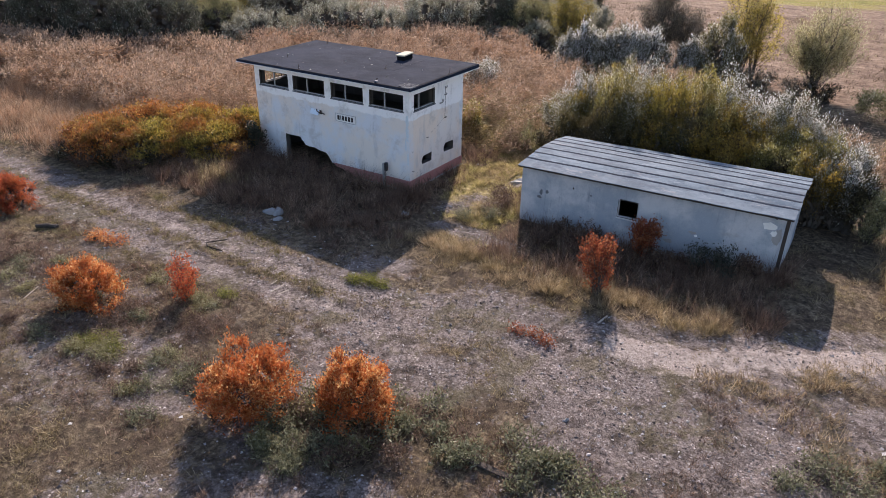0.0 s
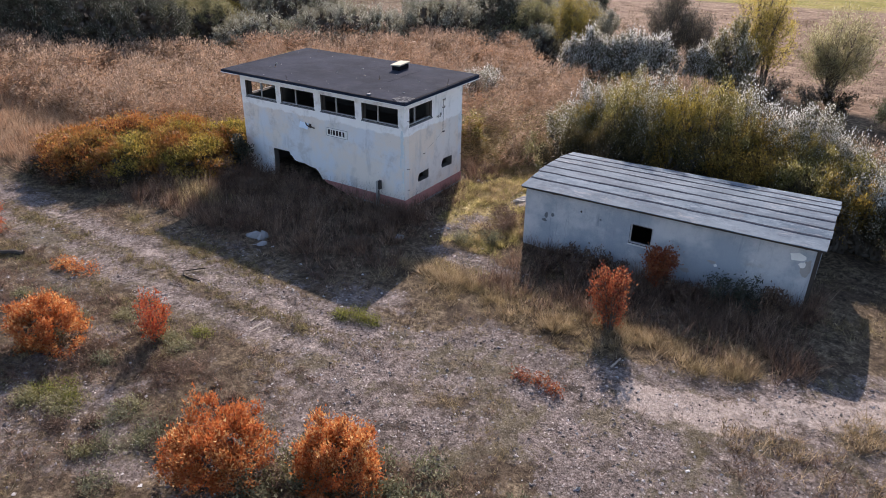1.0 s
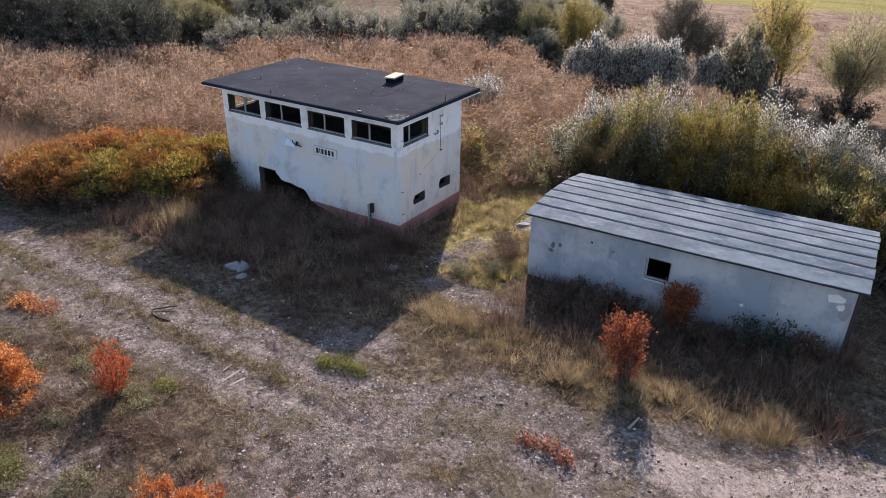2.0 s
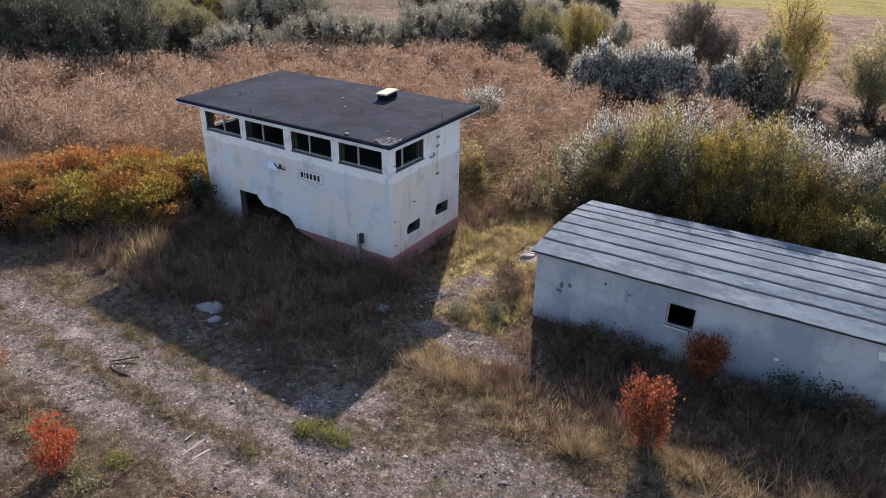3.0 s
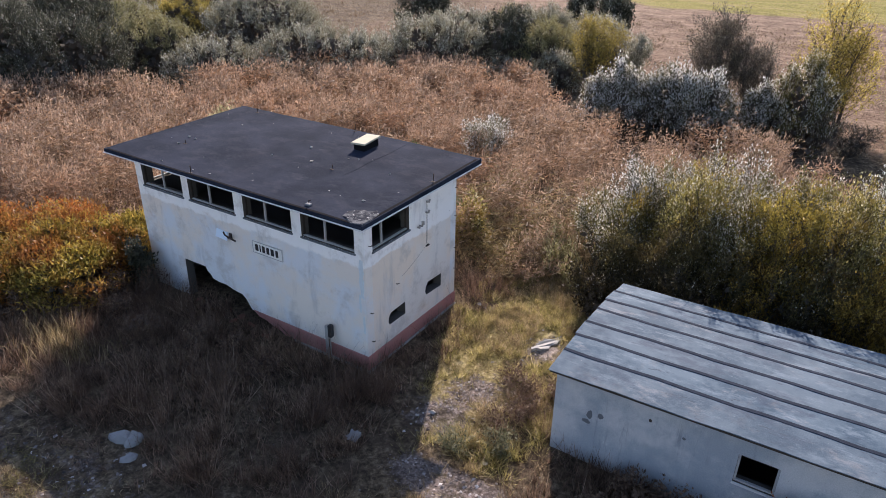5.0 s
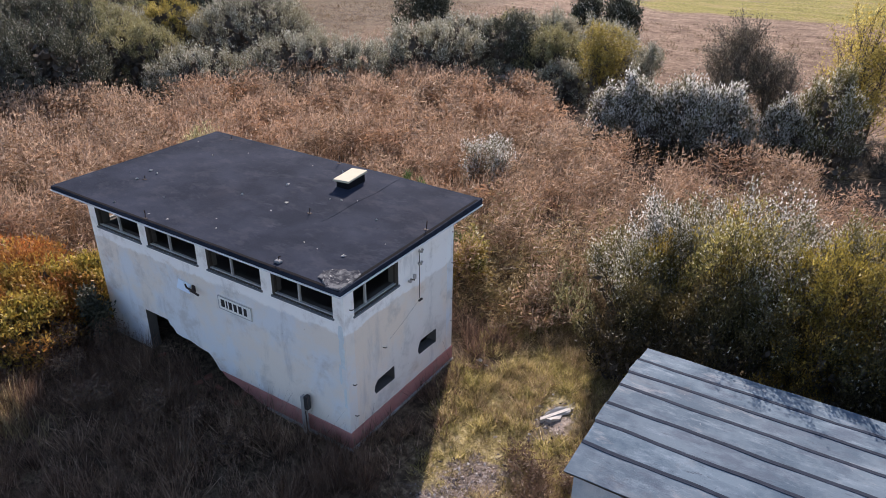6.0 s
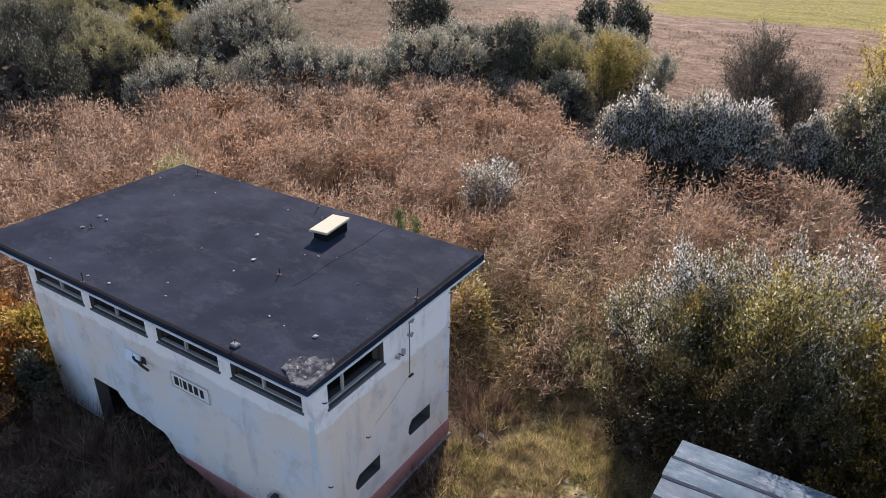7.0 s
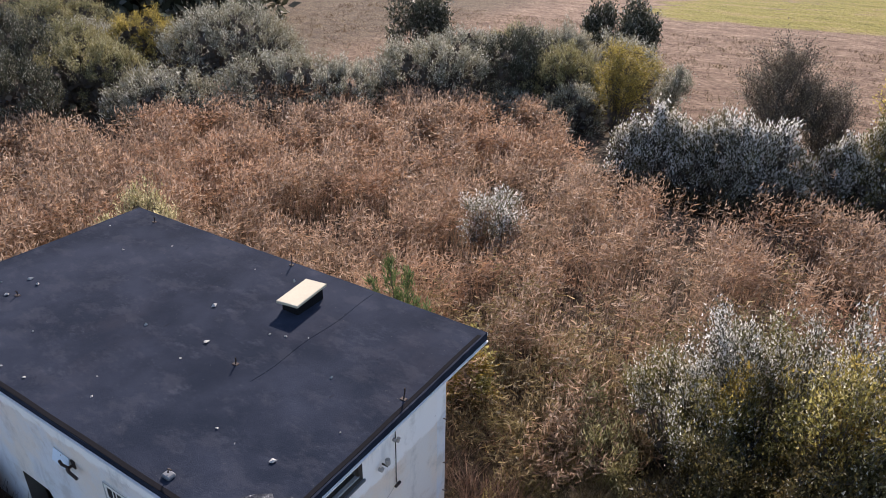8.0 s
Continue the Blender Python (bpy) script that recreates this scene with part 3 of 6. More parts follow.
n = Nodes("ground_soil")
break_up = n.math("SUBTRACT", n.noise(1.7, 9, 0.75), 0.5)
bare = n.step(n.math("MULTIPLY_ADD", break_up, 2.2, n.attr("bare")), 0.30, 0.60)
sand = n.step(n.math("MULTIPLY_ADD", break_up, 2.4, n.attr("sand")), 0.35, 0.75)
moss = n.step(n.math("MULTIPLY_ADD", break_up, 1.4, n.attr("moss")), 0.3, 0.75)
turf = n.step(n.math("MULTIPLY_ADD", n.math("SUBTRACT", n.noise(0.12, 8, 0.7, n.place((0.6, 1.4, 1.0))), 0.5), 1.8, n.attr("turf")), 0.3, 0.6)
field = n.step(n.math("MULTIPLY_ADD", break_up, 0.3, n.attr("field")), 0.3, 0.7)
litter = n.ramp(n.noise(5.5, 10, 0.8), [(0.36, (0.035, 0.027, 0.02)), (0.48, (0.115, 0.085, 0.055)), (0.58, (0.24, 0.185, 0.12)), (0.7, (0.48, 0.39, 0.27))])
litter = n.mix(n.math("MULTIPLY", n.step(n.noise(0.55, 8, 0.7), 0.46, 0.6), 0.65), litter, (0.078, 0.055, 0.040))
speck = n.add("ShaderNodeTexVoronoi", {"Vector": n.place(), "Scale": 11.0, "Randomness": 1.0})
chips = n.math("MULTIPLY", n.step(speck.outputs["Distance"], 0.42, 0.25), n.step(n.add("ShaderNodeSeparateColor", {"Color": speck.outputs["Color"]}).outputs[0], 0.45, 0.6))
stony = n.ramp(n.noise(9, 10, 0.85), [(0.36, (0.045, 0.035, 0.03)), (0.46, (0.15, 0.12, 0.106)), (0.56, (0.30, 0.25, 0.225)), (0.68, (0.47, 0.41, 0.375))])
pale = n.ramp(n.add("ShaderNodeSeparateColor", {"Color": speck.outputs["Color"]}).outputs[1], [(0.0, (0.14, 0.115, 0.105)), (0.5, (0.32, 0.28, 0.26)), (1.0, (0.62, 0.56, 0.52))])
stony = n.mix(n.math("MULTIPLY", chips, 0.85), stony, pale)
stony = n.mix(n.math("MULTIPLY", n.step(n.noise(1.0, 10, 0.8), 0.51, 0.6), 0.8), stony, (0.07, 0.055, 0.042))
stony = n.mix(n.math("MULTIPLY", n.step(n.noise(0.45, 9, 0.75, n.place((1, 1, 1), 1.7)), 0.5, 0.58), 0.62), stony, (0.115, 0.098, 0.05))
sandy = n.ramp(n.noise(9, 8, 0.75), [(0.35, (0.25, 0.205, 0.175)), (0.55, (0.46, 0.385, 0.335)), (0.75, (0.58, 0.51, 0.45))])
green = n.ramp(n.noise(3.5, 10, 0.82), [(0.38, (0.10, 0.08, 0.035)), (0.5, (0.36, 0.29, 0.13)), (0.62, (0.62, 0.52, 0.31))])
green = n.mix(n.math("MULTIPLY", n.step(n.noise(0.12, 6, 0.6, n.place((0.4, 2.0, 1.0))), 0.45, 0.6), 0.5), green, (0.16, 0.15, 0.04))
straw = n.ramp(n.noise(0.5, 12, 0.8, n.place((0.7, 1.3, 1.0), 0.2)), [(0.36, (0.12, 0.075, 0.05)), (0.5, (0.225, 0.15, 0.102)), (0.64, (0.34, 0.245, 0.17))])
soil = n.mix(field, litter, straw)
turfy = n.ramp(n.noise(0.22, 10, 0.8, n.place((0.5, 1.3, 1.0), 0.35)), [(0.35, (0.14, 0.13, 0.025)), (0.48, (0.235, 0.21, 0.045)), (0.58, (0.28, 0.225, 0.075)), (0.68, (0.27, 0.19, 0.12))])
soil = n.mix(turf, soil, turfy)
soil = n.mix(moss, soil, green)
soil = n.mix(bare, soil, stony)
soil = n.mix(sand, soil, sandy)
# light and dark of small lumps multiplied into the soil colour
lump_shade = n.ramp(n.noise(2.6, 6, 0.68), [(0.34, 0.45), (0.48, 0.92), (0.62, 1.3)])
soil = n.mix(n.math("SUBTRACT", 0.85, n.math("MULTIPLY", sand, 0.45)), soil, n.mix(1.0, soil, lump_shade, "MULTIPLY"))
lumps = n.math("ADD", n.noise(6, 9, 0.75), n.math("MULTIPLY", n.noise(25, 5, 0.7), 0.4))
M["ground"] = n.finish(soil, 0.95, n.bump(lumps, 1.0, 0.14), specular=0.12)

xs, ys = spaced(-1600, -34, 30, 1600, 0.46), spaced(-1600, -24, 44, 1600, 0.46)
gx, gy = np.meshgrid(xs, ys, indexing="ij")
idx = np.arange(gx.size).reshape(gx.shape)
quads = np.stack([idx[:-1, :-1], idx[1:, :-1], idx[1:, 1:], idx[:-1, 1:]], -1).reshape(-1, 4)
me = mesh_of("ground", np.stack([gx, gy, ground_z(gx, gy)], -1).reshape(-1, 3), quads, M["ground"], smooth_faces=True)
far_field = smooth(34, 44, gy + 0.35 * np.abs(gx + 5)) * smooth(-60, -20, gx)
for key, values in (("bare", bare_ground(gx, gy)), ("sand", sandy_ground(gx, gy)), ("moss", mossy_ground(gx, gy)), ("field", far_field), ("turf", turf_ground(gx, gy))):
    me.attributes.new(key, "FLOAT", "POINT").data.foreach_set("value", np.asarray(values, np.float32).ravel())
ground = tagged(new("ground", me), "stony trackside ground with dry grass and moss", "ground", kind="structure")

# ---- signal tower ----
tower = thing("signal_tower", "abandoned white plastered two-storey railway signal tower with flat dark roof", "building")
WX0, WX1, WY1, WTOP, THICK = -10.0, 0.0, 4.86, 5.06, 0.32
SILL, HEAD = 3.9, 4.68
FRONT_WINDOWS = [(-9.66, -7.62), (-7.29, -5.18), (-4.76, -2.74), (-2.35, -0.35)]
BREACH = [(-3.05, -0.6), (-3.3, -0.12), (-3.64, 0.12), (-3.95, 0.16), (-4.25, 0.29), (-4.59, 0.33), (-4.8, 0.47), (-4.94, 0.46), (-5.08, 0.66), (-5.2, 0.83), (-5.34, 0.93),
          (-5.75, 0.97), (-6.1, 1.06), (-6.45, 1.05), (-6.73, 1.09), (-6.86, 1.26), (-6.98, 1.32), (-7.05, 1.47), (-8.1, 1.47), (-8.16, -0.6)]


def front_place(u, v, d):
    return (u, d, v)


def right_place(u, v, d):
    return (WX1 - d, u, v)


def left_place(u, v, d):
    return (WX0 + d, u, v)


def back_place(u, v, d):
    return (u, WY1 - d, v)


outline = [(WX0, -0.6), (WX0, WTOP), (WX1, WTOP), (WX1, -0.6)] + BREACH
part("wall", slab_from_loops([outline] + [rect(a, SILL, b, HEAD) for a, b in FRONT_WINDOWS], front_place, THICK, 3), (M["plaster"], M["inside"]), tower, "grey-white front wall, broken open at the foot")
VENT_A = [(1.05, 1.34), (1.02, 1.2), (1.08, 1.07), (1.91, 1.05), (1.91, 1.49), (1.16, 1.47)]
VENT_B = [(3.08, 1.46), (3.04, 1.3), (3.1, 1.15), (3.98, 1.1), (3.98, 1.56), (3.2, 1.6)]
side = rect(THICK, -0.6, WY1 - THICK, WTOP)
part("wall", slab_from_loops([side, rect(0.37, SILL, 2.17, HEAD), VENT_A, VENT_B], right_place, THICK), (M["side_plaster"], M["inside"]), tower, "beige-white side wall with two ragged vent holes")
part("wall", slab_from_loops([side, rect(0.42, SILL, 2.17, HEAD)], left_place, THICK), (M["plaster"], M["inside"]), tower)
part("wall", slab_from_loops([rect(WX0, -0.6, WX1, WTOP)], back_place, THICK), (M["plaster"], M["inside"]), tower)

# painted plinth, a finger proud of the plaster
PROUD = 0.035
plinth_front = [(WX1 + PROUD, -0.6), (WX1 + PROUD, 0.5), (-4.83, 0.49)] + [(u, v) for u, v in reversed(BREACH[:7])][1:]
part("plinth", slab_from_loops([plinth_front], lambda u, v, d: (u, d - PROUD, v), PROUD - 0.003), M["plinth"], tower, "worn brick-red painted plinth")
part("plinth", slab_from_loops([[(0.0, -0.6), (0.0, 0.5), (WY1, 0.45), (WY1, -0.6)]], lambda u, v, d: (WX1 + PROUD - d, u, v), PROUD - 0.003), M["plinth"], tower, "worn brick-red painted plinth")
part("footing", boxed((WX1 + 0.004, 0.0, -0.7), (WX1 + 0.10, WY1, 0.02), 0.015), M["concrete"], tower)
part("footing", boxed((-3.0, -0.12, -0.7), (WX1 + 0.10, -0.04, 0.04), 0.015), M["concrete"], tower)

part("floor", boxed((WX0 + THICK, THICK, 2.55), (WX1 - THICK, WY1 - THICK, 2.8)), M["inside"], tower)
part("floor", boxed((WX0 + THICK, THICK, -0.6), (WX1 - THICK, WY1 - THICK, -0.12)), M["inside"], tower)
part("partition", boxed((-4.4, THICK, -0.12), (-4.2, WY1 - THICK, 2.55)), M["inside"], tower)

# roof
RX0, RX1, RY0, RY1, RZ = -10.55, 0.5, -0.65, 5.58, 5.24


def roof_height(x, y):
    sag = 0.05 * math.sin(x * 0.55) * math.sin(y * 0.8)
    return RZ + 0.012 * (y - 2.5) + 0.12 * sag + 0.02 * (float(wave(x * 0.7 + 40, y * 0.7)) - 0.5)


bm = bmesh.new()
NX, NY = 34, 20
grid = [[bm.verts.new((RX0 + (RX1 - RX0) * i / NX + (0.004 * math.sin(j * 2.1) if i in (0, NX) else 0), RY0 + (RY1 - RY0) * j / NY + (0.004 * math.sin(i * 1.7) if j in (0, NY) else 0), 0))
         for j in range(NY + 1)] for i in range(NX + 1)]
for row in grid:
    for v in row:
        v.co.z = roof_height(v.co.x, v.co.y)
under = [[bm.verts.new((v.co.x, v.co.y, 5.08)) for v in row] for row in grid]
for i in range(NX):
    for j in range(NY):
        bm.faces.new([grid[i][j], grid[i + 1][j], grid[i + 1][j + 1], grid[i][j + 1]])
        bm.faces.new([under[i][j + 1], under[i + 1][j + 1], under[i + 1][j], under[i][j]])
rim = [(i, 0) for i in range(NX)] + [(NX, j) for j in range(NY)] + [(i, NY) for i in range(NX, 0, -1)] + [(0, j) for j in range(NY, 0, -1)]
for (a, b), (c, d) in zip(rim, rim[1:] + rim[:1]):
    bm.faces.new([grid[a][b], under[a][b], under[c][d], grid[c][d]])
bmesh.ops.recalc_face_normals(bm, faces=bm.faces[:])
roof = part("roof", bm, M["felt"], tower, "black bitumen felt roof strewn with small stones")
part("soffit", boxed((RX0 + 0.06, RY0 + 0.06, 5.062), (RX1 - 0.06, RY1 - 0.06, 5.078)), M["white_metal"], roof)
part("drip_edge", boxed((RX1 + 0.006, RY0 - 0.04, 5.072), (RX1 + 0.045, RY1 - 0.02, 5.098)), M["drip"], roof, "thin pale metal drip edge")
part("drip_edge", boxed((RX0, RY0 - 0.045, 5.072), (RX1 + 0.004, RY0 - 0.006, 5.098)), M["drip"], roof, "thin pale metal drip edge")
part("drip_edge", boxed((RX0, RY1 + 0.02, 5.18), (RX1, RY1 + 0.032, 5.245)), M["white_metal"], roof)


def felt_seam(points, width, material, label=""):
    """A strip of felt laid over the roof along points."""
    bm = bmesh.new()
    rows = []
    for k, (x, y) in enumerate(points):
        a, b = points[max(k - 1, 0)], points[min(k + 1, len(points) - 1)]
        way = Vector((b[0] - a[0], b[1] - a[1])).normalized()
        s = Vector((-way.y, way.x)) * width / 2
        rows.append([bm.verts.new((x + q * s.x, y + q * s.y, roof_height(x + q * s.x, y + q * s.y) + up)) for q, up in ((-1.1, 0.001), (-1, 0.008), (1, 0.008), (1.1, 0.001))])
    for p, q in zip(rows, rows[1:]):
        for k in range(3):
            bm.faces.new([p[k], p[k + 1], q[k + 1], q[k]])
    bmesh.ops.recalc_face_normals(bm, faces=bm.faces[:])
    return part("felt_seam", bm, material, roof, label)


felt_seam([(-2.3 + 0.03 * math.sin(k), 1.9 + 0.3 * k) for k in range(13)], 0.04, M["felt"])
felt_seam([(-10.4 + 0.35 * k, -0.6 + 0.004 * math.sin(k)) for k in range(32)], 0.08, M["tar"])
felt_seam([(0.42 + 0.004 * math.sin(k), -0.6 + 0.3 * k) for k in range(21)], 0.08, M["tar"])

# torn corner, where the pale lining shows
bm = bmesh.new()
torn = [(0.48, -0.62), (0.47, -0.1), (0.40, 0.22), (0.26, 0.33), (0.12, 0.12), (-0.05, 0.22), (-0.25, 0.05), (-0.42, -0.15), (-0.36, -0.42), (-0.15, -0.5), (0.1, -0.66)]
low = [bm.verts.new((x, y, roof_height(x, y) + 0.006)) for x, y in torn]
top = [bm.verts.new((x * 0.96, y * 0.96, roof_height(x, y) + 0.022 + 0.02 * (k % 3 == 0))) for k, (x, y) in enumerate(torn)]
crown_v = bm.verts.new((-0.05, 0.0, roof_height(0, 0) + 0.03))
for k in range(len(torn)):
    j = (k + 1) % len(torn)
    bm.faces.new([low[k], low[j], top[j], top[k]])
    bm.faces.new([top[k], top[j], crown_v])
bmesh.ops.recalc_face_normals(bm, faces=bm.faces[:])
part("torn_flap", bm, M["flashing"], roof, "torn grey felt lining at the roof corner")

# chimney with its concrete cap
chimney = part("chimney", boxed((-3.53, 3.95, 5.15), (-3.08, 4.75, 5.49), 0.02), M["tar"], tower, "low tarred chimney stub")
bm = box(bmesh.new(), (-3.58, 3.83, 5.495), (-3.03, 4.85, 5.56), 0.012)
bmesh.ops.rotate(bm, verts=bm.verts[:], cent=(-3.3, 4.34, 5.53), matrix=Euler((0.02, -0.03, 0.10)).to_matrix())
part("cap", bm, M["cap"], chimney, "yellowed concrete slab cap")

# windows


def window(a, b, place, split, label):
    """An empty timber window in the opening a..b; place(u, v, d) goes d into the wall."""
    def bar(u0, v0, u1, v1, d0, d1, bevel=0.006):
        bm = bmesh.new()
        p, q = Vector(place(u0, v0, d0)), Vector(place(u1, v1, d1))
        return box(bm, [min(p[k], q[k]) for k in range(3)], [max(p[k], q[k]) for k in range(3)], bevel)
    w = part("window", bar(a, SILL + 0.002, b, SILL + 0.04, 0.07, 0.15), M["frame"], tower, label)
    part("frame_top", bar(a, HEAD - 0.04, b, HEAD - 0.002, 0.07, 0.15), M["dark_wood"], w)
    part("frame_side", bar(a + 0.002, SILL + 0.042, a + 0.04, HEAD - 0.042, 0.07, 0.15), M["dark_wood"], w)
    part("frame_side", bar(b - 0.04, SILL + 0.042, b - 0.002, HEAD - 0.042, 0.07, 0.15), M["dark_wood"], w)
    m = a + (b - a) * split
    part("mullion", bar(m - 0.028, SILL + 0.042, m + 0.028, HEAD - 0.042, 0.08, 0.145), M["frame"], w)
    part("sill", bar(a - 0.04, SILL - 0.055, b + 0.04, SILL - 0.002, -0.035, 0.06), M["sill"], w, "grey metal sill")
    return w


for (a, b), split in zip(FRONT_WINDOWS, (0.48, 0.42, 0.42, 0.42)):
    window(a, b, front_place, split, "empty timber ribbon window without glass")
window(0.37, 2.17, right_place, 0.31, "empty timber window without glass")
window(0.42, 2.17, left_place, 0.5, "empty timber window without glass")

for u, low, high, wide, seed in ((-0.14, 2.5, 3.75, 0.10, 1), (-0.22, 2.0, 2.6, 0.05, 2), (-0.10, 1.3, 1.9, 0.05, 3)):
    r = np.random.RandomState(60 + seed)
    side = [(u + wide * r.uniform(0.5, 1.0), low + (high - low) * k / 9) for k in range(10)] + [(u - wide * r.uniform(0.4, 1.0), high - (high - low) * k / 9) for k in range(10)]
    part("bare_patch", slab_from_loops([side], lambda a, b, d: (a, d - 0.008, b), 0.006), M["flake"], tower, "pale bluish flaking paint at the corner")

# name board: white enamel with six dark bars for its characters
board = thing("name_board", "white enamel station name board on tower wall", "sign", (-3.85, 0, 2.99))
part("panel", boxed((-0.645, -0.035, -0.21), (0.645, -0.004, 0.21), 0.006), M["sign_white"], board)
for low, high in (((-0.645, -0.042, 0.186), (0.645, -0.0355, 0.21)), ((-0.645, -0.042, -0.21), (0.645, -0.0355, -0.186)),
                  ((-0.645, -0.042, -0.184), (-0.622, -0.0355, 0.184)), ((0.622, -0.042, -0.184), (0.645, -0.0355, 0.184))):
    part("rim_line", boxed(low, high), M["frame"], board, "worn grey raised rim")
for k, (x, w) in enumerate(((-0.46, 0.14), (-0.31, 0.05), (-0.165, 0.12), (0.02, 0.12), (0.21, 0.13), (0.405, 0.11))):
    part("bar", boxed((x - w / 2, -0.041, -0.115), (x + w / 2, -0.0355, 0.115)), M["sign_black"], board)

notice = thing("notice_plate", "small pale blank metal plate hanging loose on tower wall", "sign", (-5.87, -0.05, 3.03))
notice.matrix_basis = notice.matrix_basis @ pose(0, 0, 0, -16, 4, 0)
part("plate", boxed((-0.27, -0.02, -0.14), (0.27, 0.0, 0.14), 0.006), M["notice"], notice)
part("screw", rod([(0.0, -0.024, 0.10), (0.0, 0.02, 0.10)], 0.014, 6), M["rust"], notice)

bracket = thing("lamp_bracket", "rusty black iron lamp bracket on tower wall", "bracket", (-5.5, 0, 3.08))
part("arm", rod([(-0.02, -0.01, -0.05), (0.02, -0.16, -0.02), (0.16, -0.2, 0.02), (0.42, -0.2, -0.02)], 0.03), M["rust"], bracket)
part("fork", rod([(0.0, -0.12, -0.03), (-0.09, -0.18, 0.06), (-0.10, -0.2, 0.17)], 0.028), M["rust"], bracket)
part("fork", rod([(0.12, -0.19, 0.01), (0.17, -0.22, 0.08), (0.25, -0.22, 0.12)], 0.024), M["rust"], bracket)
part("wall_plate", boxed((-0.06, -0.03, -0.12), (0.06, -0.004, 0.08), 0.006), M["rust"], bracket)

# side wall fittings
conduit = thing("wall_conduit", "rusty cable conduit with porcelain insulators on side wall", "conduit", (0, 3.1, 3.4))
part("pipe", rod([(0.02, 0, 1.15), (0.02, 0.01, 0.4), (0.02, 0.0, -0.35)], 0.009), M["rust"], conduit)
# hair-thin rod standing for a diagonal crack in the plaster
part("pipe", rod([(0.01, 0.0, -0.4), (0.01, -0.7, -0.72), (0.01, -1.35, -0.93)], 0.0025, 5), M["rust"], conduit)
part("insulator", rod([(0.02, -0.02, 1.1), (0.12, -0.02, 1.12), (0.14, -0.02, 1.2)], 0.035), M["porcelain"], conduit)
part("insulator", rod([(0.02, -0.05, 0.75), (0.12, -0.05, 0.77), (0.14, -0.05, 0.85)], 0.035), M["porcelain"], conduit)
part("clip", boxed((0.004, -0.04, -0.45), (0.05, 0.12, -0.40), 0.005), M["rust"], conduit)
socket = thing("wall_insulator", "grey porcelain insulator on an iron hook on side wall", "insulator", (0, 2.72, 3.82))
part("hook", rod([(0.0, 0, 0), (0.12, 0, 0.0), (0.13, 0.0, 0.07)], 0.018), M["rust"], socket)
part("body", rod([(0.13, 0, 0.06), (0.13, 0, 0.12), (0.13, 0, 0.17)], 0.05), M["porcelain"], socket)
part("body", rod([(0.03, -0.14, 0.0), (0.10, -0.14, 0.0), (0.12, -0.14, 0.06)], 0.035), M["porcelain"], socket)
for y, z in ((0.18, 1.95), (0.2, 0.95), (0.2, 4.15), (1.45, 2.35), (4.78, 4.4), (4.78, 3.4), (4.78, 2.2), (4.78, 1.4)):
    hook = thing("wall_hook", "small rusty iron hook driven into the plaster", "hook", (0, y, z), group="hooks on the side wall")
    part("shank", rod([(0.0, 0, 0), (0.07, 0.0, 0.01), (0.09, 0.05, 0.02)], 0.013, 6), M["rust"], hook)

post = thing("switch_post", "grey concrete post with a dark open switch box", "post", (-1.4, -0.17, 0))
part("shaft", boxed((-0.10, -0.07, -0.5), (0.03, 0.07, 1.2), 0.015), M["concrete"], post)
part("box", boxed((0.034, -0.08, 0.84), (0.16, 0.07, 1.26), 0.01), M["sign_black"], post, "dark iron switch box")
part("cable", rod([(0.08, -0.085, 0.8), (0.09, -0.085, 0.4), (0.085, -0.085, -0.1)], 0.018), M["rust"], post)

# roof litter
rng = np.random.RandomState(5)
for k in range(30):
    x, y = rng.uniform(RX0 + 0.4, RX1 - 0.3), rng.uniform(RY0 + 0.3, RY1 - 0.3)
    if -3.9 < x < -2.4 and 3.4 < y < 5.0:
        continue
    s = Soup()
    size = rng.choice([0.035, 0.05, 0.08], p=[0.55, 0.33, 0.12])
    s.stones(np.array([[0, 0, size * 0.3]]), size, rng)
    stone = new("stone", s.mesh("stone", M["pebble"]))
    stone.matrix_basis = pose(x, y, roof_height(x, y), 0, 0, rng.uniform(0, 360))
    tagged(stone, "small pale stone lying on the felt roof", "stone", "stones on the roof")
for x, y, h in ((-6.3, -0.55, 0.28), (-4.7, 5.45, 0.3), (0.3, 3.0, 0.3), (-8.7, 1.2, 0.16), (-2.9, 2.1, 0.2), (-9.4, 5.2, 0.18)):
    stay = thing("roof_stay", "thin rusty iron stay sticking out of the roof", "rod", (x, y, roof_height(x, y) - 0.02), group="stays on the roof")
    part("rod", rod([(0, 0, 0), (0.02, 0.01, h * 0.6), (0.05, -0.02, h)], 0.014, 6), M["rust"], stay)
    part("foot", boxed((-0.06, -0.04, 0.0), (0.06, 0.05, 0.035), 0.008), M["rust"], stay)
lump = thing("roof_bracket", "small tarred anchor block near the front roof edge", "bracket", (-1.6, -0.38, roof_height(-1.6, -0.38)))
part("block", boxed((-0.09, -0.07, -0.01), (0.09, 0.07, 0.06), 0.02), M["sill"], lump)
part("pin", rod([(0.0, 0, 0.08), (0.02, 0.0, 0.16), (0.10, 0.0, 0.18)], 0.014, 6), M["rust"], lump)

# ---- shed ----
shed = thing("shed", "long low grey plastered shed with felt strip roof", "building")
SX0, SX1, SY1, SRISE = 6.0, 16.72, 4.85, 0.016


def shed_roof(x, y):
    """The shallow arch of the roof."""
    arch = np.interp(y, [-0.3, 1.0, 2.35, 3.6, 5.0], [2.66, 2.78, 2.83, 2.75, 2.58])
    return float(arch) + SRISE * (x - SX0)


def shed_front(u, v, d):
    return (u, d, v)


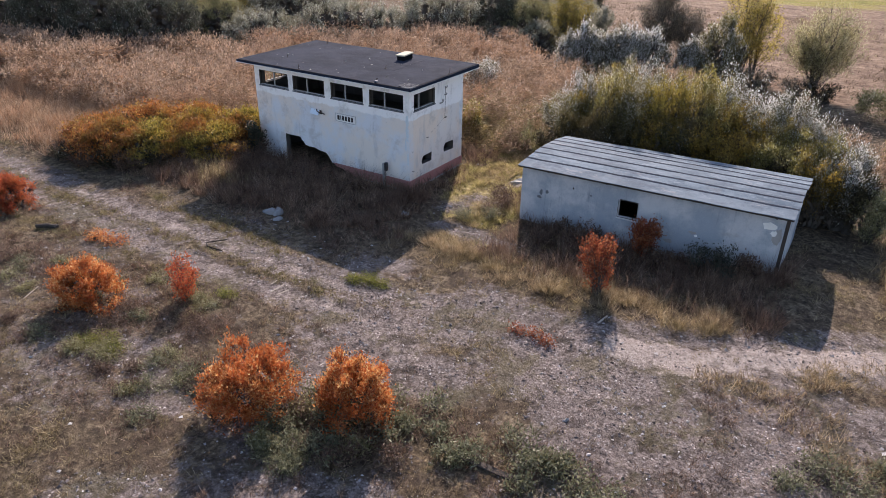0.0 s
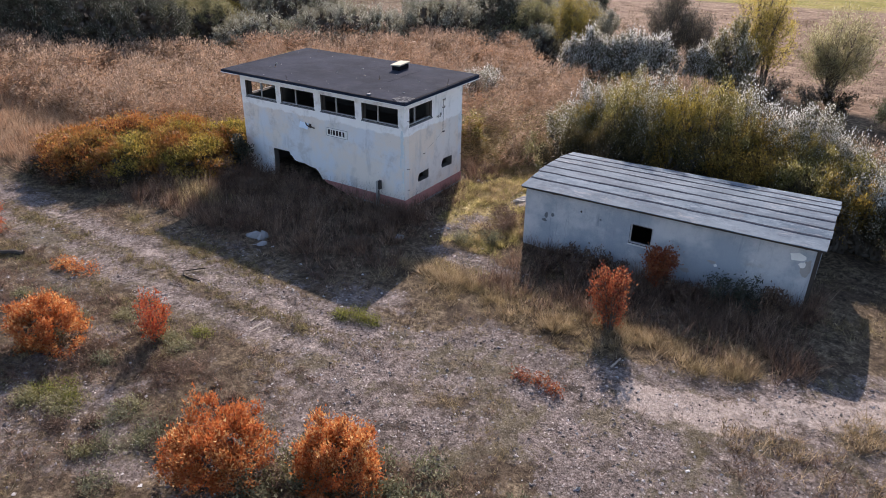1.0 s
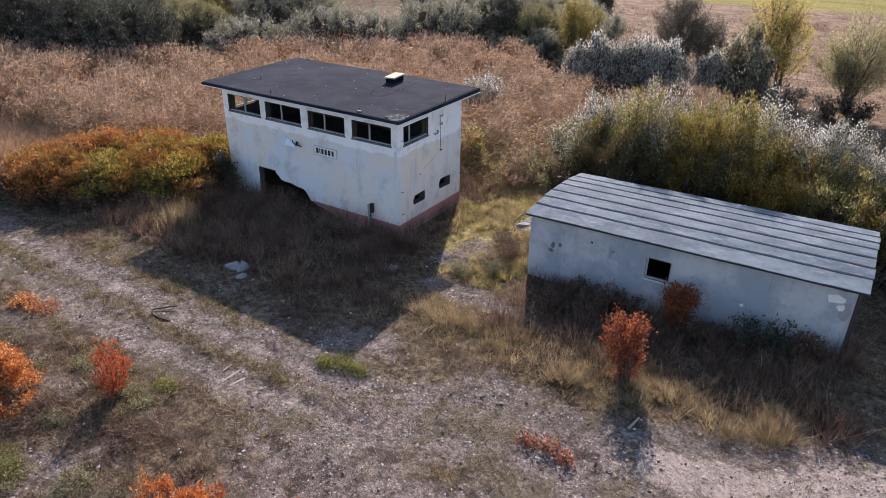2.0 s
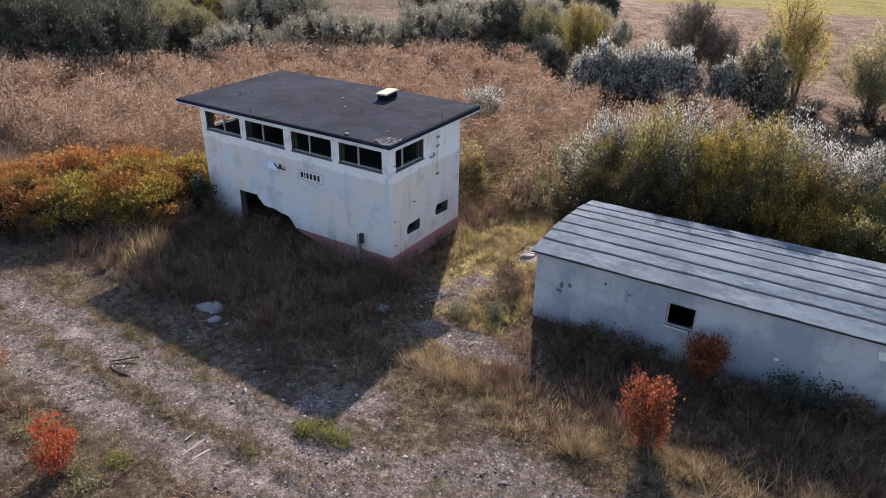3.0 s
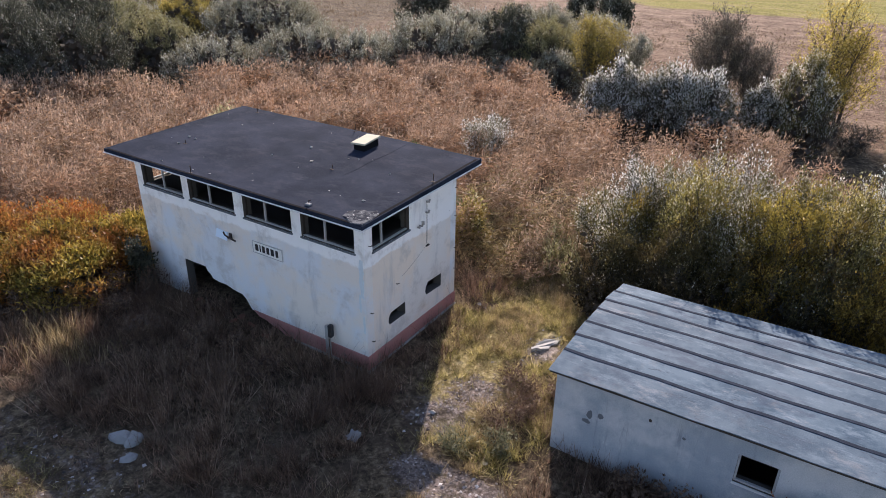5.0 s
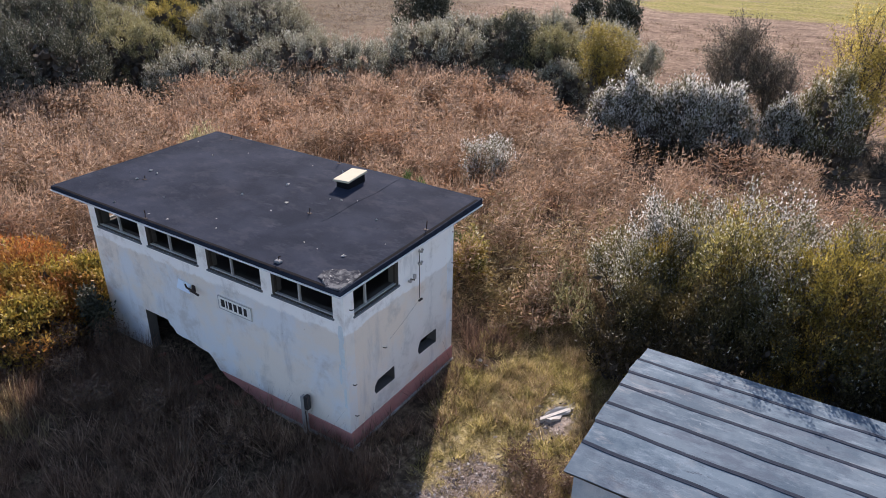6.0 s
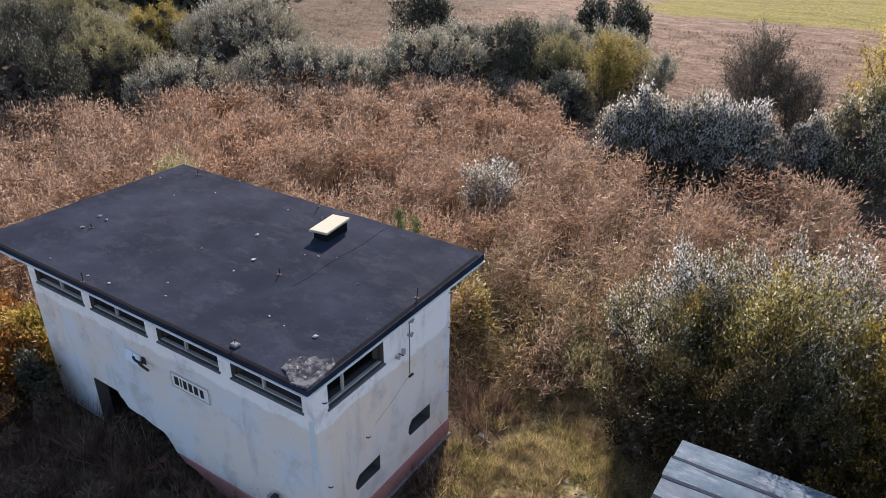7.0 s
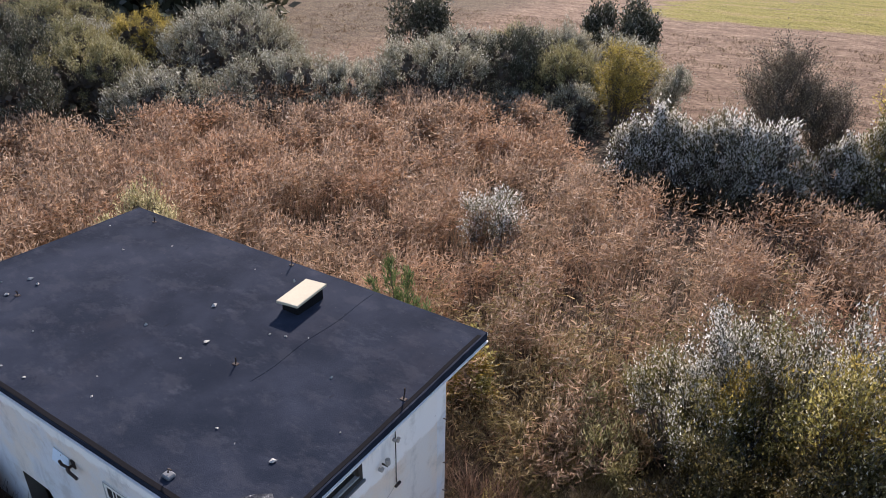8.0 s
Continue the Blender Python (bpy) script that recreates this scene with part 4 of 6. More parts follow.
top_line = [(SX0 + (SX1 - SX0) * k / 6, shed_roof(SX0 + (SX1 - SX0) * k / 6, 0.15) - 0.07) for k in range(7)]
SHED_WINDOW = rect(10.38, 1.26, 11.24, 2.05)
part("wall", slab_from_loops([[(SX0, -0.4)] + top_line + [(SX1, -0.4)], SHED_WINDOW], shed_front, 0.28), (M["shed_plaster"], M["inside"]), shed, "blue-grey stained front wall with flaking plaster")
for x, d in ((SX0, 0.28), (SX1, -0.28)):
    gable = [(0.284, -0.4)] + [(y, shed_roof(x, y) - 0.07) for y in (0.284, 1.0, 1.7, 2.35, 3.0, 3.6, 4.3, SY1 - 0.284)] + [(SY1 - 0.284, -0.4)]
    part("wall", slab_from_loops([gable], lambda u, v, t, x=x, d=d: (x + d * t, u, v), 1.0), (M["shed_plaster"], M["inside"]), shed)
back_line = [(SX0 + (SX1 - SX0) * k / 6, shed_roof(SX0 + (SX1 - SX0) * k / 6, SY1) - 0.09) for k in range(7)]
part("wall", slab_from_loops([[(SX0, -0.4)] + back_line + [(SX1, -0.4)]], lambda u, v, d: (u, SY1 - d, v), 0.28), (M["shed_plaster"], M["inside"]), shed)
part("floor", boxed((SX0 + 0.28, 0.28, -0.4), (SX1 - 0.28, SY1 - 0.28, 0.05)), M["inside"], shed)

sw = part("window", boxed((10.36, -0.035, 1.2), (11.27, 0.05, 1.257), 0.008), M["white_metal"], shed, "empty window opening with pale sill")
part("frame_side", boxed((10.382, 0.04, 1.262), (10.43, 0.12, 2.048), 0.006), M["frame"], sw)
part("frame_side", boxed((11.19, 0.04, 1.262), (11.238, 0.12, 2.048), 0.006), M["frame"], sw)
part("frame_top", boxed((10.432, 0.04, 2.0), (11.188, 0.12, 2.048), 0.006), M["dark_wood"], sw)
part("frame_bottom", boxed((10.432, 0.04, 1.262), (11.188, 0.12, 1.31), 0.006), M["frame"], sw)

# roof boarding under the felt, and seven felt strips lapped up the slope
OX0, OX1 = SX0 - 0.12, SX1 + 0.16
EDGES = [-0.30, 0.63, 1.35, 2.05, 2.84, 3.52, 4.24, 4.98]


def curved_sheet(x0, x1, y0, y1, lift0, lift1, thick, wob, cols=26, rows=4, edges=(0.0, 0.0)):
    bm = bmesh.new()
    def at(i, j, down):
        x = x0 + (x1 - x0) * i / cols
        v = j / rows
        y = y0 + (y1 - y0) * v + wob * (math.sin(x * 2.1 + edges[0] * 5) + 0.5 * math.sin(x * 5.3 + edges[0] * 3) if j == 0 else math.sin(x * 2.1 + edges[1] * 5) + 0.5 * math.sin(x * 5.3 + edges[1] * 3) if j == rows else 0)
        z = shed_roof(x, y) + lift0 + (lift1 - lift0) * v - down
        if not down:
            z += 0.010 * (float(wave(x * 1.6 + y0 * 9, y * 3.0)) - 0.5)
        return bm.verts.new((x, y, z))
    top = [[at(i, j, 0) for j in range(rows + 1)] for i in range(cols + 1)]
    low = [[at(i, j, thick) for j in range(rows + 1)] for i in range(cols + 1)]
    for i in range(cols):
        for j in range(rows):
            bm.faces.new([top[i][j], top[i + 1][j], top[i + 1][j + 1], top[i][j + 1]])
            bm.faces.new([low[i][j + 1], low[i + 1][j + 1], low[i + 1][j], low[i][j]])
    rim = [(i, 0) for i in range(cols)] + [(cols, j) for j in range(rows)] + [(i, rows) for i in range(cols, 0, -1)] + [(0, j) for j in range(rows, 0, -1)]
    for (a, b), (c, d) in zip(rim, rim[1:] + rim[:1]):
        bm.faces.new([top[a][b], low[a][b], low[c][d], top[c][d]])
    bmesh.ops.recalc_face_normals(bm, faces=bm.faces[:])
    return bm


shed_top = part("roof", curved_sheet(OX0 + 0.02, OX1 - 0.02, -0.27, 4.95, -0.02, -0.02, 0.05, 0.0, 12, 14), M["dark_wood"], shed, "boarded roof under grey felt strips")
for k, (y0, y1) in enumerate(zip(EDGES, EDGES[1:])):
    part("felt_strip", curved_sheet(OX0 + 0.02 * math.sin(k * 2.3), OX1 + 0.02 * math.sin(k * 1.7), y0, y1 - 0.03, 0.022, 0.005, 0.02, 0.012, 40, edges=(y0, y1)), M["strip"], shed_top)
    if k:
        part("tar_seam", curved_sheet(OX0 + 0.005, OX1 - 0.005, y0 - 0.07, y0 + 0.012, 0.017, 0.028, 0.03, 0.012, 40, 1, edges=(y0, y0)), M["seam"], shed_top, "dark tarred lap joint")
for k in range(12):
    x = SX0 + 0.25 + k * 0.92 + 0.12 * math.sin(k * 2.7)
    out = 0.10 + 0.07 * math.sin(k * 1.9)
    part("rafter_end", boxed((x, -out, shed_roof(x, -0.2) - 0.15), (x + 0.06, 0.0, shed_roof(x, -0.2) - 0.08), 0.006), M["dark_wood"], shed_top)

# bare masonry where the plaster has come off


def flake(cx, cz, w, h, seed, material, proud=0.006):
    r = np.random.RandomState(seed)
    ring = [(cx + w * math.cos(a) * r.uniform(0.55, 1.05), cz + h * math.sin(a) * r.uniform(0.55, 1.05)) for a in np.linspace(0, 2 * math.pi, 13)[:-1]]
    return part("bare_patch", slab_from_loops([ring], lambda u, v, d: (u, d - proud, v), proud - 0.002), material, shed)


flake(16.1, 2.3, 0.34, 0.2, 2, M["sign_white"], 0.02)
flake(16.3, 2.05, 0.14, 0.16, 12, M["sign_white"], 0.02)
flake(16.42, 1.95, 0.20, 0.42, 3, M["concrete"])
flake(13.45, 1.35, 0.16, 0.08, 4, M["concrete"], 0.02)
flake(6.95, 1.55, 0.10, 0.17, 5, M["sill"])
flake(7.22, 1.62, 0.08, 0.10, 6, M["sill"])
flake(9.2, 1.9, 0.05, 0.05, 8, M["sill"])
flake(6.88, 1.32, 0.12, 0.10, 15, M["sill"])
flake(8.4, 2.05, 0.05, 0.06, 16, M["dark_wood"])
flake(12.6, 0.75, 0.22, 0.12, 17, M["concrete"])
flake(13.6, 1.24, 0.07, 0.06, 18, M["sign_white"], 0.02)
part("corner_post", boxed((SX1 - 0.10, -0.03, -0.3), (SX1 + 0.03, -0.004, 2.72), 0.01), M["dark_wood"], shed, "rotten dark corner board")

# stones, slabs and timber lying about


def rest(name, label, category, x, y, turn=0.0, sink=0.02, group=""):
    return thing(name, label, category, (x, y, float(ground_z(x, y)) - sink), turn, group)


rng = np.random.RandomState(3)


def broken_lump(w, d, h):
    """A rough broken piece of concrete."""
    bm = bmesh.new()
    bmesh.ops.create_icosphere(bm, subdivisions=2, radius=1.0)
    for v in bm.verts:
        c = v.co
        c *= 1 + 0.22 * (rng.rand() - 0.5)
        v.co = Vector((c.x * w, c.y * d, max(c.z, -0.3) * h * (1.25 if c.x > 0.1 else 0.8)))
    return bm


for x, y, turn, w, d, h in ((-3.35, -6.1, 20, 0.4, 0.22, 0.2), (-2.95, -6.0, 80, 0.26, 0.2, 0.26), (-2.55, -6.45, 60, 0.24, 0.15, 0.12)):
    lump = rest("concrete_lump", "rough broken piece of pale concrete in dry grass", "rubble", x, y, turn, 0.0, "concrete lumps")
    part("piece", broken_lump(w, d, h), M["slab"], lump)
for x, y, size in ((13.3, -11.7, 0.14), (1.08, -8.5, 0.13), (2.7, -0.6, 0.16), (2.4, -0.9, 0.1), (0.85, 5.25, 0.15), (1.1, 5.1, 0.1), (4.9, -1.5, 0.12), (-1.2, -3.1, 0.09), (7.9, -6.9, 0.08), (16.1, -9.9, 0.1)):
    s = Soup()
    s.stones(np.array([[0, 0, size * 0.2]]), size, rng)
    ob = new("stone", s.mesh("stone", M["pebble"]))
    ob.matrix_basis = pose(x, y, float(ground_z(x, y)), 0, 0, rng.uniform(0, 360))
    tagged(ob, "pale stone lying on the ground", "stone", "stones on the ground")
for x, y, turn, w, d, seed in ((3.95, 4.2, 62, 0.85, 0.24, 3), (1.5, -2.6, 35, 0.3, 0.22, 11)):
    r = np.random.RandomState(seed)
    ring = [(w * math.cos(a) * r.uniform(0.5, 1.05), d * math.sin(a) * r.uniform(0.4, 1.15)) for a in np.linspace(0, 2 * math.pi, 23)[:-1]]
    rubble = rest("concrete_slab", "pale crumbled slab sunk in grass beside the shed", "slab", x, y, turn, group="slabs in the grass")
    part("slab", slab_from_loops([ring], lambda u, v, t: (u, v, 0.07 + 0.05 * math.sin(u * 7 + v * 9) - t), 0.16), M["pale_slab"] if w > 0.5 else M["slab"], rubble)
branch = rest("fallen_branch", "dark crooked branch lying beside the track", "branch", -2.95, -9.7, 0, 0.0)
part("limb", rod([(-0.32, -0.05, 0.05), (0.0, 0.25, 0.09), (0.28, 0.5, 0.12)], 0.022, 6), M["dark_wood"], branch)
part("limb", rod([(-0.32, -0.05, 0.06), (-0.05, -0.25, 0.05), (0.35, -0.28, 0.07), (0.78, -0.2, 0.06)], 0.026, 6), M["dark_wood"], branch)
log = rest("fallen_branch", "short dark log lying by the track", "branch", -9.8, -12.5, 30, 0.0)
part("limb", rod([(-0.5, 0, 0.08), (0, 0.05, 0.1), (0.45, -0.02, 0.08)], 0.10, 8), M["dark_wood"], log)
for x, y, turn, length in ((1.65, -10.75, 88, 0.8), (2.0, -10.85, 80, 0.5), (1.3, -10.6, 95, 0.35), (12.3, -6.3, 80, 0.6), (-5.2, -15.9, 118, 0.9)):
    plank = rest("plank", "sun-bleached broken plank lying on gravel", "plank", x, y, turn, 0.0, "planks on the ground")
    part("board", box(bmesh.new(), (-length / 2, -0.03, 0.01), (length / 2, 0.03, 0.035), 0.005, 0.006, rng), M["grey_wood"], plank)
board = rest("plank", "long dark weathered plank lying in weeds", "plank", 12.1, -14.45, 2, 0.0, "planks on the ground")
part("board", box(bmesh.new(), (-1.25, -0.09, 0.02), (1.25, 0.09, 0.07), 0.008, 0.006, rng), M["dark_wood"], board)
for k in range(26):
    x, y = rng.uniform(-7.9, -3.6), rng.uniform(-0.7, 1.6)
    z = float(ground_z(x, y)) if y < 0 else -0.12
    ob = new("brick", bpy.data.meshes.new("brick"))
    bm = box(bmesh.new(), (-0.125, -0.06, 0), (0.125, 0.06, 0.065), 0.008, 0.008, rng)
    bm.to_mesh(ob.data)
    bm.free()
    ob.data.materials.append(M["brick"])
    ob.matrix_basis = pose(x, y, z, rng.uniform(-12, 12), rng.uniform(-12, 12), rng.uniform(0, 360))
    tagged(ob, "broken red brick fallen from the breached wall", "brick", "bricks under the breach")

# ---- shrubs and trees ----


def lobes_of(kind, rx, ry, h, rng):
    """Centres and radii of the clumps that make up a crown, from its foot."""
    out = []
    if kind == "dome":
        for k in range(14):
            a, r = rng.uniform(0, 2 * math.pi), math.sqrt(rng.uniform(0, 1)) * 0.72
            z = h * (0.30 + 0.42 * (1 - r * r) * rng.uniform(0.6, 1.1))
            out.append(((rx * r * math.cos(a), ry * r * math.sin(a), z), (rx * rng.uniform(0.26, 0.42), ry * rng.uniform(0.26, 0.42), h * rng.uniform(0.22, 0.32))))
        for k in range(9):
            a = k / 9 * 2 * math.pi + rng.uniform(-0.3, 0.3)
            out.append(((rx * 0.74 * math.cos(a), ry * 0.74 * math.sin(a), h * rng.uniform(0.16, 0.34)), (rx * 0.28, ry * 0.28, h * rng.uniform(0.16, 0.26))))
    elif kind == "upright":
        for k in range(9):
            v = (k + 0.5) / 9
            r = 0.55 * math.sin(math.pi * (0.18 + 0.72 * v))
            a = rng.uniform(0, 2 * math.pi)
            out.append(((rx * r * math.cos(a), ry * r * math.sin(a), h * (0.14 + 0.78 * v)), (rx * rng.uniform(0.35, 0.6), ry * rng.uniform(0.35, 0.6), h * rng.uniform(0.09, 0.15))))
    else:   # one body
        out.append(((0, 0, h * 0.5), (rx, ry, h * 0.5)))
    return out


def shrub(name, label, category, x, y, rx, ry, h, leaf, leaf_size, twigs, per, kind="dome", seed=0, stems=6, bark="bark", upright=0.25, group="", spread=0.10, turn=0.0, inner=0, slim=False, uneven=0.30, bare_foot=0.6):
    """A shrub or tree: stems, twigs and inner shade facets in one part, leaves along the twigs in the other."""
    rng = np.random.RandomState(1000 + seed)
    base = thing(name, label, category, (x, y, float(ground_z(x, y)) - 0.03), turn, group)
    lobes = lobes_of(kind, rx, ry, h, rng)
    centre, radius = np.array([c for c, _ in lobes]), np.array([r for _, r in lobes])
    weight = radius.prod(1) ** 0.7
    pick = rng.choice(len(lobes), twigs, p=weight / weight.sum())
    way = rng.normal(size=(twigs, 3))
    way[:, 2] += upright
    way /= np.linalg.norm(way, axis=1, keepdims=True)
    end = centre[pick] + radius[pick] * way * rng.uniform(0.6, 1.12, (twigs, 1))
    end[:, 2] = np.maximum(end[:, 2], 0.05)
    start = centre[pick] + radius[pick] * rng.normal(0, 0.25, (twigs, 3)) - np.array([0, 0, 1]) * radius[pick][:, 2:] * 0.45
    start[:, 2] = np.maximum(start[:, 2], 0.05)
    wood, foliage = Soup(), Soup()
    if kind == "mound":   # a broad rounded dome, tuft beside tuft of fine twigs
        tufts = max(45, twigs // 8)
        d = rng.normal(size=(tufts, 3))
        d[:, 2] = np.abs(d[:, 2]) - 0.12
        d /= np.linalg.norm(d, axis=1, keepdims=True)
        swell = 0.90 + uneven * (waves(d[:, 0] * 2.2 + seed * 3.7, d[:, 1] * 2.2 + d[:, 2] * 1.6 + seed, 2) - 0.5) + rng.normal(0, 0.17 * uneven, tufts)
        full = np.stack([d[:, 0], d[:, 1], np.sign(d[:, 2]) * np.abs(d[:, 2]) ** 0.75], -1)
        hub = full * np.array([rx, ry, h]) * swell[:, None]
        reach = 0.62 * math.sqrt(2 * math.pi * (rx * ry + rx * h + ry * h) / 3 / tufts)
        # leaves thin out low down, so the dark inner facets show there as shade
        leafy = bare_foot + (1 - bare_foot) * smooth(0.05, 0.75, full[:, 2])
        own = rng.choice(tufts, twigs, p=leafy / leafy.sum())
        outward = d + np.array([0, 0, 0.5])
        end = hub[own] + outward[own] * rng.uniform(-0.2, 0.75, (twigs, 1)) * reach + rng.normal(0, 0.42 * reach, (twigs, 3))
        end[:, 2] = np.maximum(end[:, 2], 0.1)
        start = hub[own] * np.array([0.9, 0.9, 0.86]) + rng.normal(0, 0.22 * reach, (twigs, 3))
        start[:, 2] = np.maximum(start[:, 2], 0.05)
        lobes = [((q[0] * 0.6, q[1] * 0.6, max(0.4, q[2] * 0.6)), (1, 1, 1)) for q in hub[:stems]]
        centre = np.array([c for c, _ in lobes])
        if inner:   # large bark-coloured facets within block light and pass for dark gaps
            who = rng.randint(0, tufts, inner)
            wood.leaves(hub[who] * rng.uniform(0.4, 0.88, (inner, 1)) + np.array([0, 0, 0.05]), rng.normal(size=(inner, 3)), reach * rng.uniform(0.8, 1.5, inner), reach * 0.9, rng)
    if kind == "crowned":   # a few stems, limbs that leave them one above the other, a rounded airy crown
        tips = twigs // stems
        d = rng.normal(size=(tips, 3))
        d /= np.linalg.norm(d, axis=1, keepdims=True)
        swell = 0.86 + 0.3 * (waves(d[:, 0] * 2 + seed, d[:, 1] * 2 + d[:, 2] * 1.7 + seed, 2) - 0.5)
        tip = d * (swell * rng.uniform(0.15, 1.0, tips) ** 0.45)[:, None] * np.array([rx, ry, 0.40 * h]) + np.array([0, 0, 0.58 * h])
        lead = rng.normal(0, 0.14 * rx, (4, 3)) * np.array([1, 1, 0])
        own = rng.randint(0, 4, tips)
        leave = np.clip(tip[:, 2:] - rng.uniform(0.12, 0.30, (tips, 1)) * h, 0.12 * h, None)
        fork = lead[own] * (0.5 + 2.4 * leave / h) + tip * np.array([0.18, 0.18, 0]) + leave * np.array([0, 0, 1])
        who = rng.randint(0, tips, twigs)
        v = rng.beta(2.4, 0.9, (twigs, 1))
        start = fork[who] + (tip - fork)[who] * np.concatenate([v, v, v**1.35], 1)
        end = start + (tip - fork)[who] * 0.10 + rng.normal(0, 0.13 * rx, (twigs, 3)) + np.array([0, 0, 0.02 * h])
        wide = 0.0048 * h + 0.004
        for q in lead:
            wood.tube([q * 0.5, q * 1.0 + np.array([0, 0, 0.25 * h]), q * 1.9 + np.array([0, 0, 0.55 * h]), q * 2.6 + np.array([0, 0, 0.86 * h])], [wide * 1.5, wide * 1.2, wide * 0.7, wide * 0.15], 5)
        for k in range(min(tips, 60)):
            wood.tube([lead[own[k]] * (0.4 + 2.2 * leave[k] / h) + np.array([0, 0, 0.8 * leave[k, 0]]), fork[k], fork[k] + (tip[k] - fork[k]) * np.array([0.55, 0.55, 0.42]), tip[k]], [wide * 0.6, wide * 0.5, wide * 0.32, wide * 0.08], 4)
        lobes = []
    if kind in ("brush", "bushy"):   # many upright wands, each with short side twigs
        wands = max(10, twigs // 22)
        a, r = rng.uniform(0, 2 * math.pi, wands), np.sqrt(rng.uniform(0, 1, wands))
        top = np.stack([rx * r * np.cos(a), ry * r * np.sin(a), h * (1 - (0.45 if kind == "brush" else 0.2) * r**1.5) * (rng.uniform(0.55, 1.08, wands) if kind == "brush" else rng.uniform(0.74, 1.04, wands))], -1)
        foot = top * np.array([0.22, 0.22, 0])
        who, v = rng.randint(0, wands, twigs), rng.beta(3.4 if h > 2.9 else 1.7, 1.0, twigs)[:, None]
        v = np.maximum(v, 0.12)
        bowed = foot[who] + (top - foot)[who] * np.concatenate([v**1.3, v**1.3, v], 1)
        out = np.concatenate([top[who][:, :2] * 0.22, np.zeros((twigs, 1))], 1) + rng.normal(0, 1, (twigs, 3)) * np.array([0.13 * rx, 0.13 * ry, 0.02 * h])
        start = bowed
        if kind == "bushy":
            out = out * np.array([1.5, 1.5, 1.6])
        end = bowed + out * (1.15 - (0.7 if kind == "brush" else 0.35) * v) + np.array([0, 0, 1]) * upright * rng.uniform(0.05, 0.16, (twigs, 1)) * h**0.7
        for k in range(wands):
            wide = 0.006 * h + 0.006
            path = [foot[k] + (top[k] - foot[k]) * np.array([q**1.3, q**1.3, q]) for q in ((0, 0.3, 0.6, 1.0) if kind == "brush" else (0, 0.3, 0.6, 0.88))]
            wood.tube(path, [wide, wide * 0.75, wide * 0.5, wide * 0.12], 4)
        lobes = []
        if inner:   # bark-coloured facets between the wands stand for shaded gaps
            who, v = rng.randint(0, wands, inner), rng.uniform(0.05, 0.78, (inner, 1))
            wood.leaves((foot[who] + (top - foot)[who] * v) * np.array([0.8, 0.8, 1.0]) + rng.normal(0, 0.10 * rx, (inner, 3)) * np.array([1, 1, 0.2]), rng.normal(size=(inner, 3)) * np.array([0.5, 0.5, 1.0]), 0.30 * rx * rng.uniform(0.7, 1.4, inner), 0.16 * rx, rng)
    for k in range(len(lobes)):
        if k < stems:
            foot = np.array([rng.normal(0, 0.06 * rx), rng.normal(0, 0.06 * ry), 0.0])
            target = centre[k]
            bow = foot * 0.5 + target * np.array([0.35, 0.35, 0.55]) + rng.normal(0, 0.04 * h, 3) * (1, 1, 0.3)
            wide = 0.014 * h + 0.008
            wood.tube([foot, (foot + bow) / 2, bow, (bow + target) / 2 + rng.normal(0, 0.03, 3), target], [wide, wide * 0.8, wide * 0.6, wide * 0.42, wide * 0.15], 5)
    roots, collar = list(wood.starts), wood.count
    wood.tube([(0, 0, -0.06), (0, 0, 0.0), (0, 0, 0.05 + 0.015 * h)], [0.24 * rx, 0.22 * rx, 0.05 * rx] if kind != "crowned" else [0.09 * rx, 0.08 * rx, 0.03 * rx], 7)
    wood.tie(collar, roots)
    wood.strips(start, end, 0.012 + 0.002 * h, rng)
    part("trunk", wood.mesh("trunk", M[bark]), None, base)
    who = np.repeat(np.arange(twigs), per)
    u = rng.beta(2.2, 1.3, len(who))[:, None]
    at = start[who] + (end[who] - start[who]) * u + rng.normal(0, 1, (len(who), 3)) * spread
    at[:, 2] = np.maximum(at[:, 2], 0.03)
    face = (end - start)[who] / (np.linalg.norm((end - start)[who], axis=1, keepdims=True) + 1e-6)
    face = face * 0.7 + rng.normal(0, 0.6, (len(who), 3))
    face[:, 2] += upright
    length = leaf_size[0] * rng.uniform(0.6, 1.25, len(who))
    foliage.leaves(at, face, length, length * leaf_size[1], rng, flat=1.3, slim=slim)
    part("crown", foliage.mesh("crown", M[leaf]), None, base)
    return base


# orange oak scrub by the track
for k, (x, y, rx, ry, h, leaf, tw) in enumerate((
        (-3.0, -15.0, 1.2, 1.05, 1.55, "orange_leaf", 900), (5.75, -16.05, 1.2, 1.1, 1.8, "orange_leaf", 1050), (8.45, -14.75, 1.02, 0.95, 1.8, "orange_leaf", 950),
        (-13.3, -12.3, 1.05, 1.0, 1.55, "red_leaf", 640))):
    shrub("oak_bush", "bright orange autumn oak bush on stony ground" if leaf == "orange_leaf" else "red-orange autumn oak bush beside the track", "bush", x, y, rx, ry, h, leaf, (0.08, 0.62), tw, 16,
          "mound", 10 + k, 12, upright=0.5, spread=0.08, group="oak bushes", inner=90, slim=True, uneven=0.6, bare_foot=0.3)
shrub("oak_bush", "small red oak sapling with sparse leaves", "bush", -0.45, -13.15, 0.6, 0.55, 1.7, "red_leaf", (0.085, 0.6), 200, 8, "brush", 20, 6, upright=0.9, group="oak bushes")
slim_oak = shrub("oak_bush", "slim red-orange oak bush in front of the shed", "bush", 11.5, -4.8, 0.55, 0.55, 2.3, "rust_leaf", (0.095, 0.62), 400, 8, "bushy", 21, 7, upright=0.9, spread=0.07, group="oak bushes")
slim_oak.matrix_basis = slim_oak.matrix_basis @ pose(0, 0, 0, -11, -9)
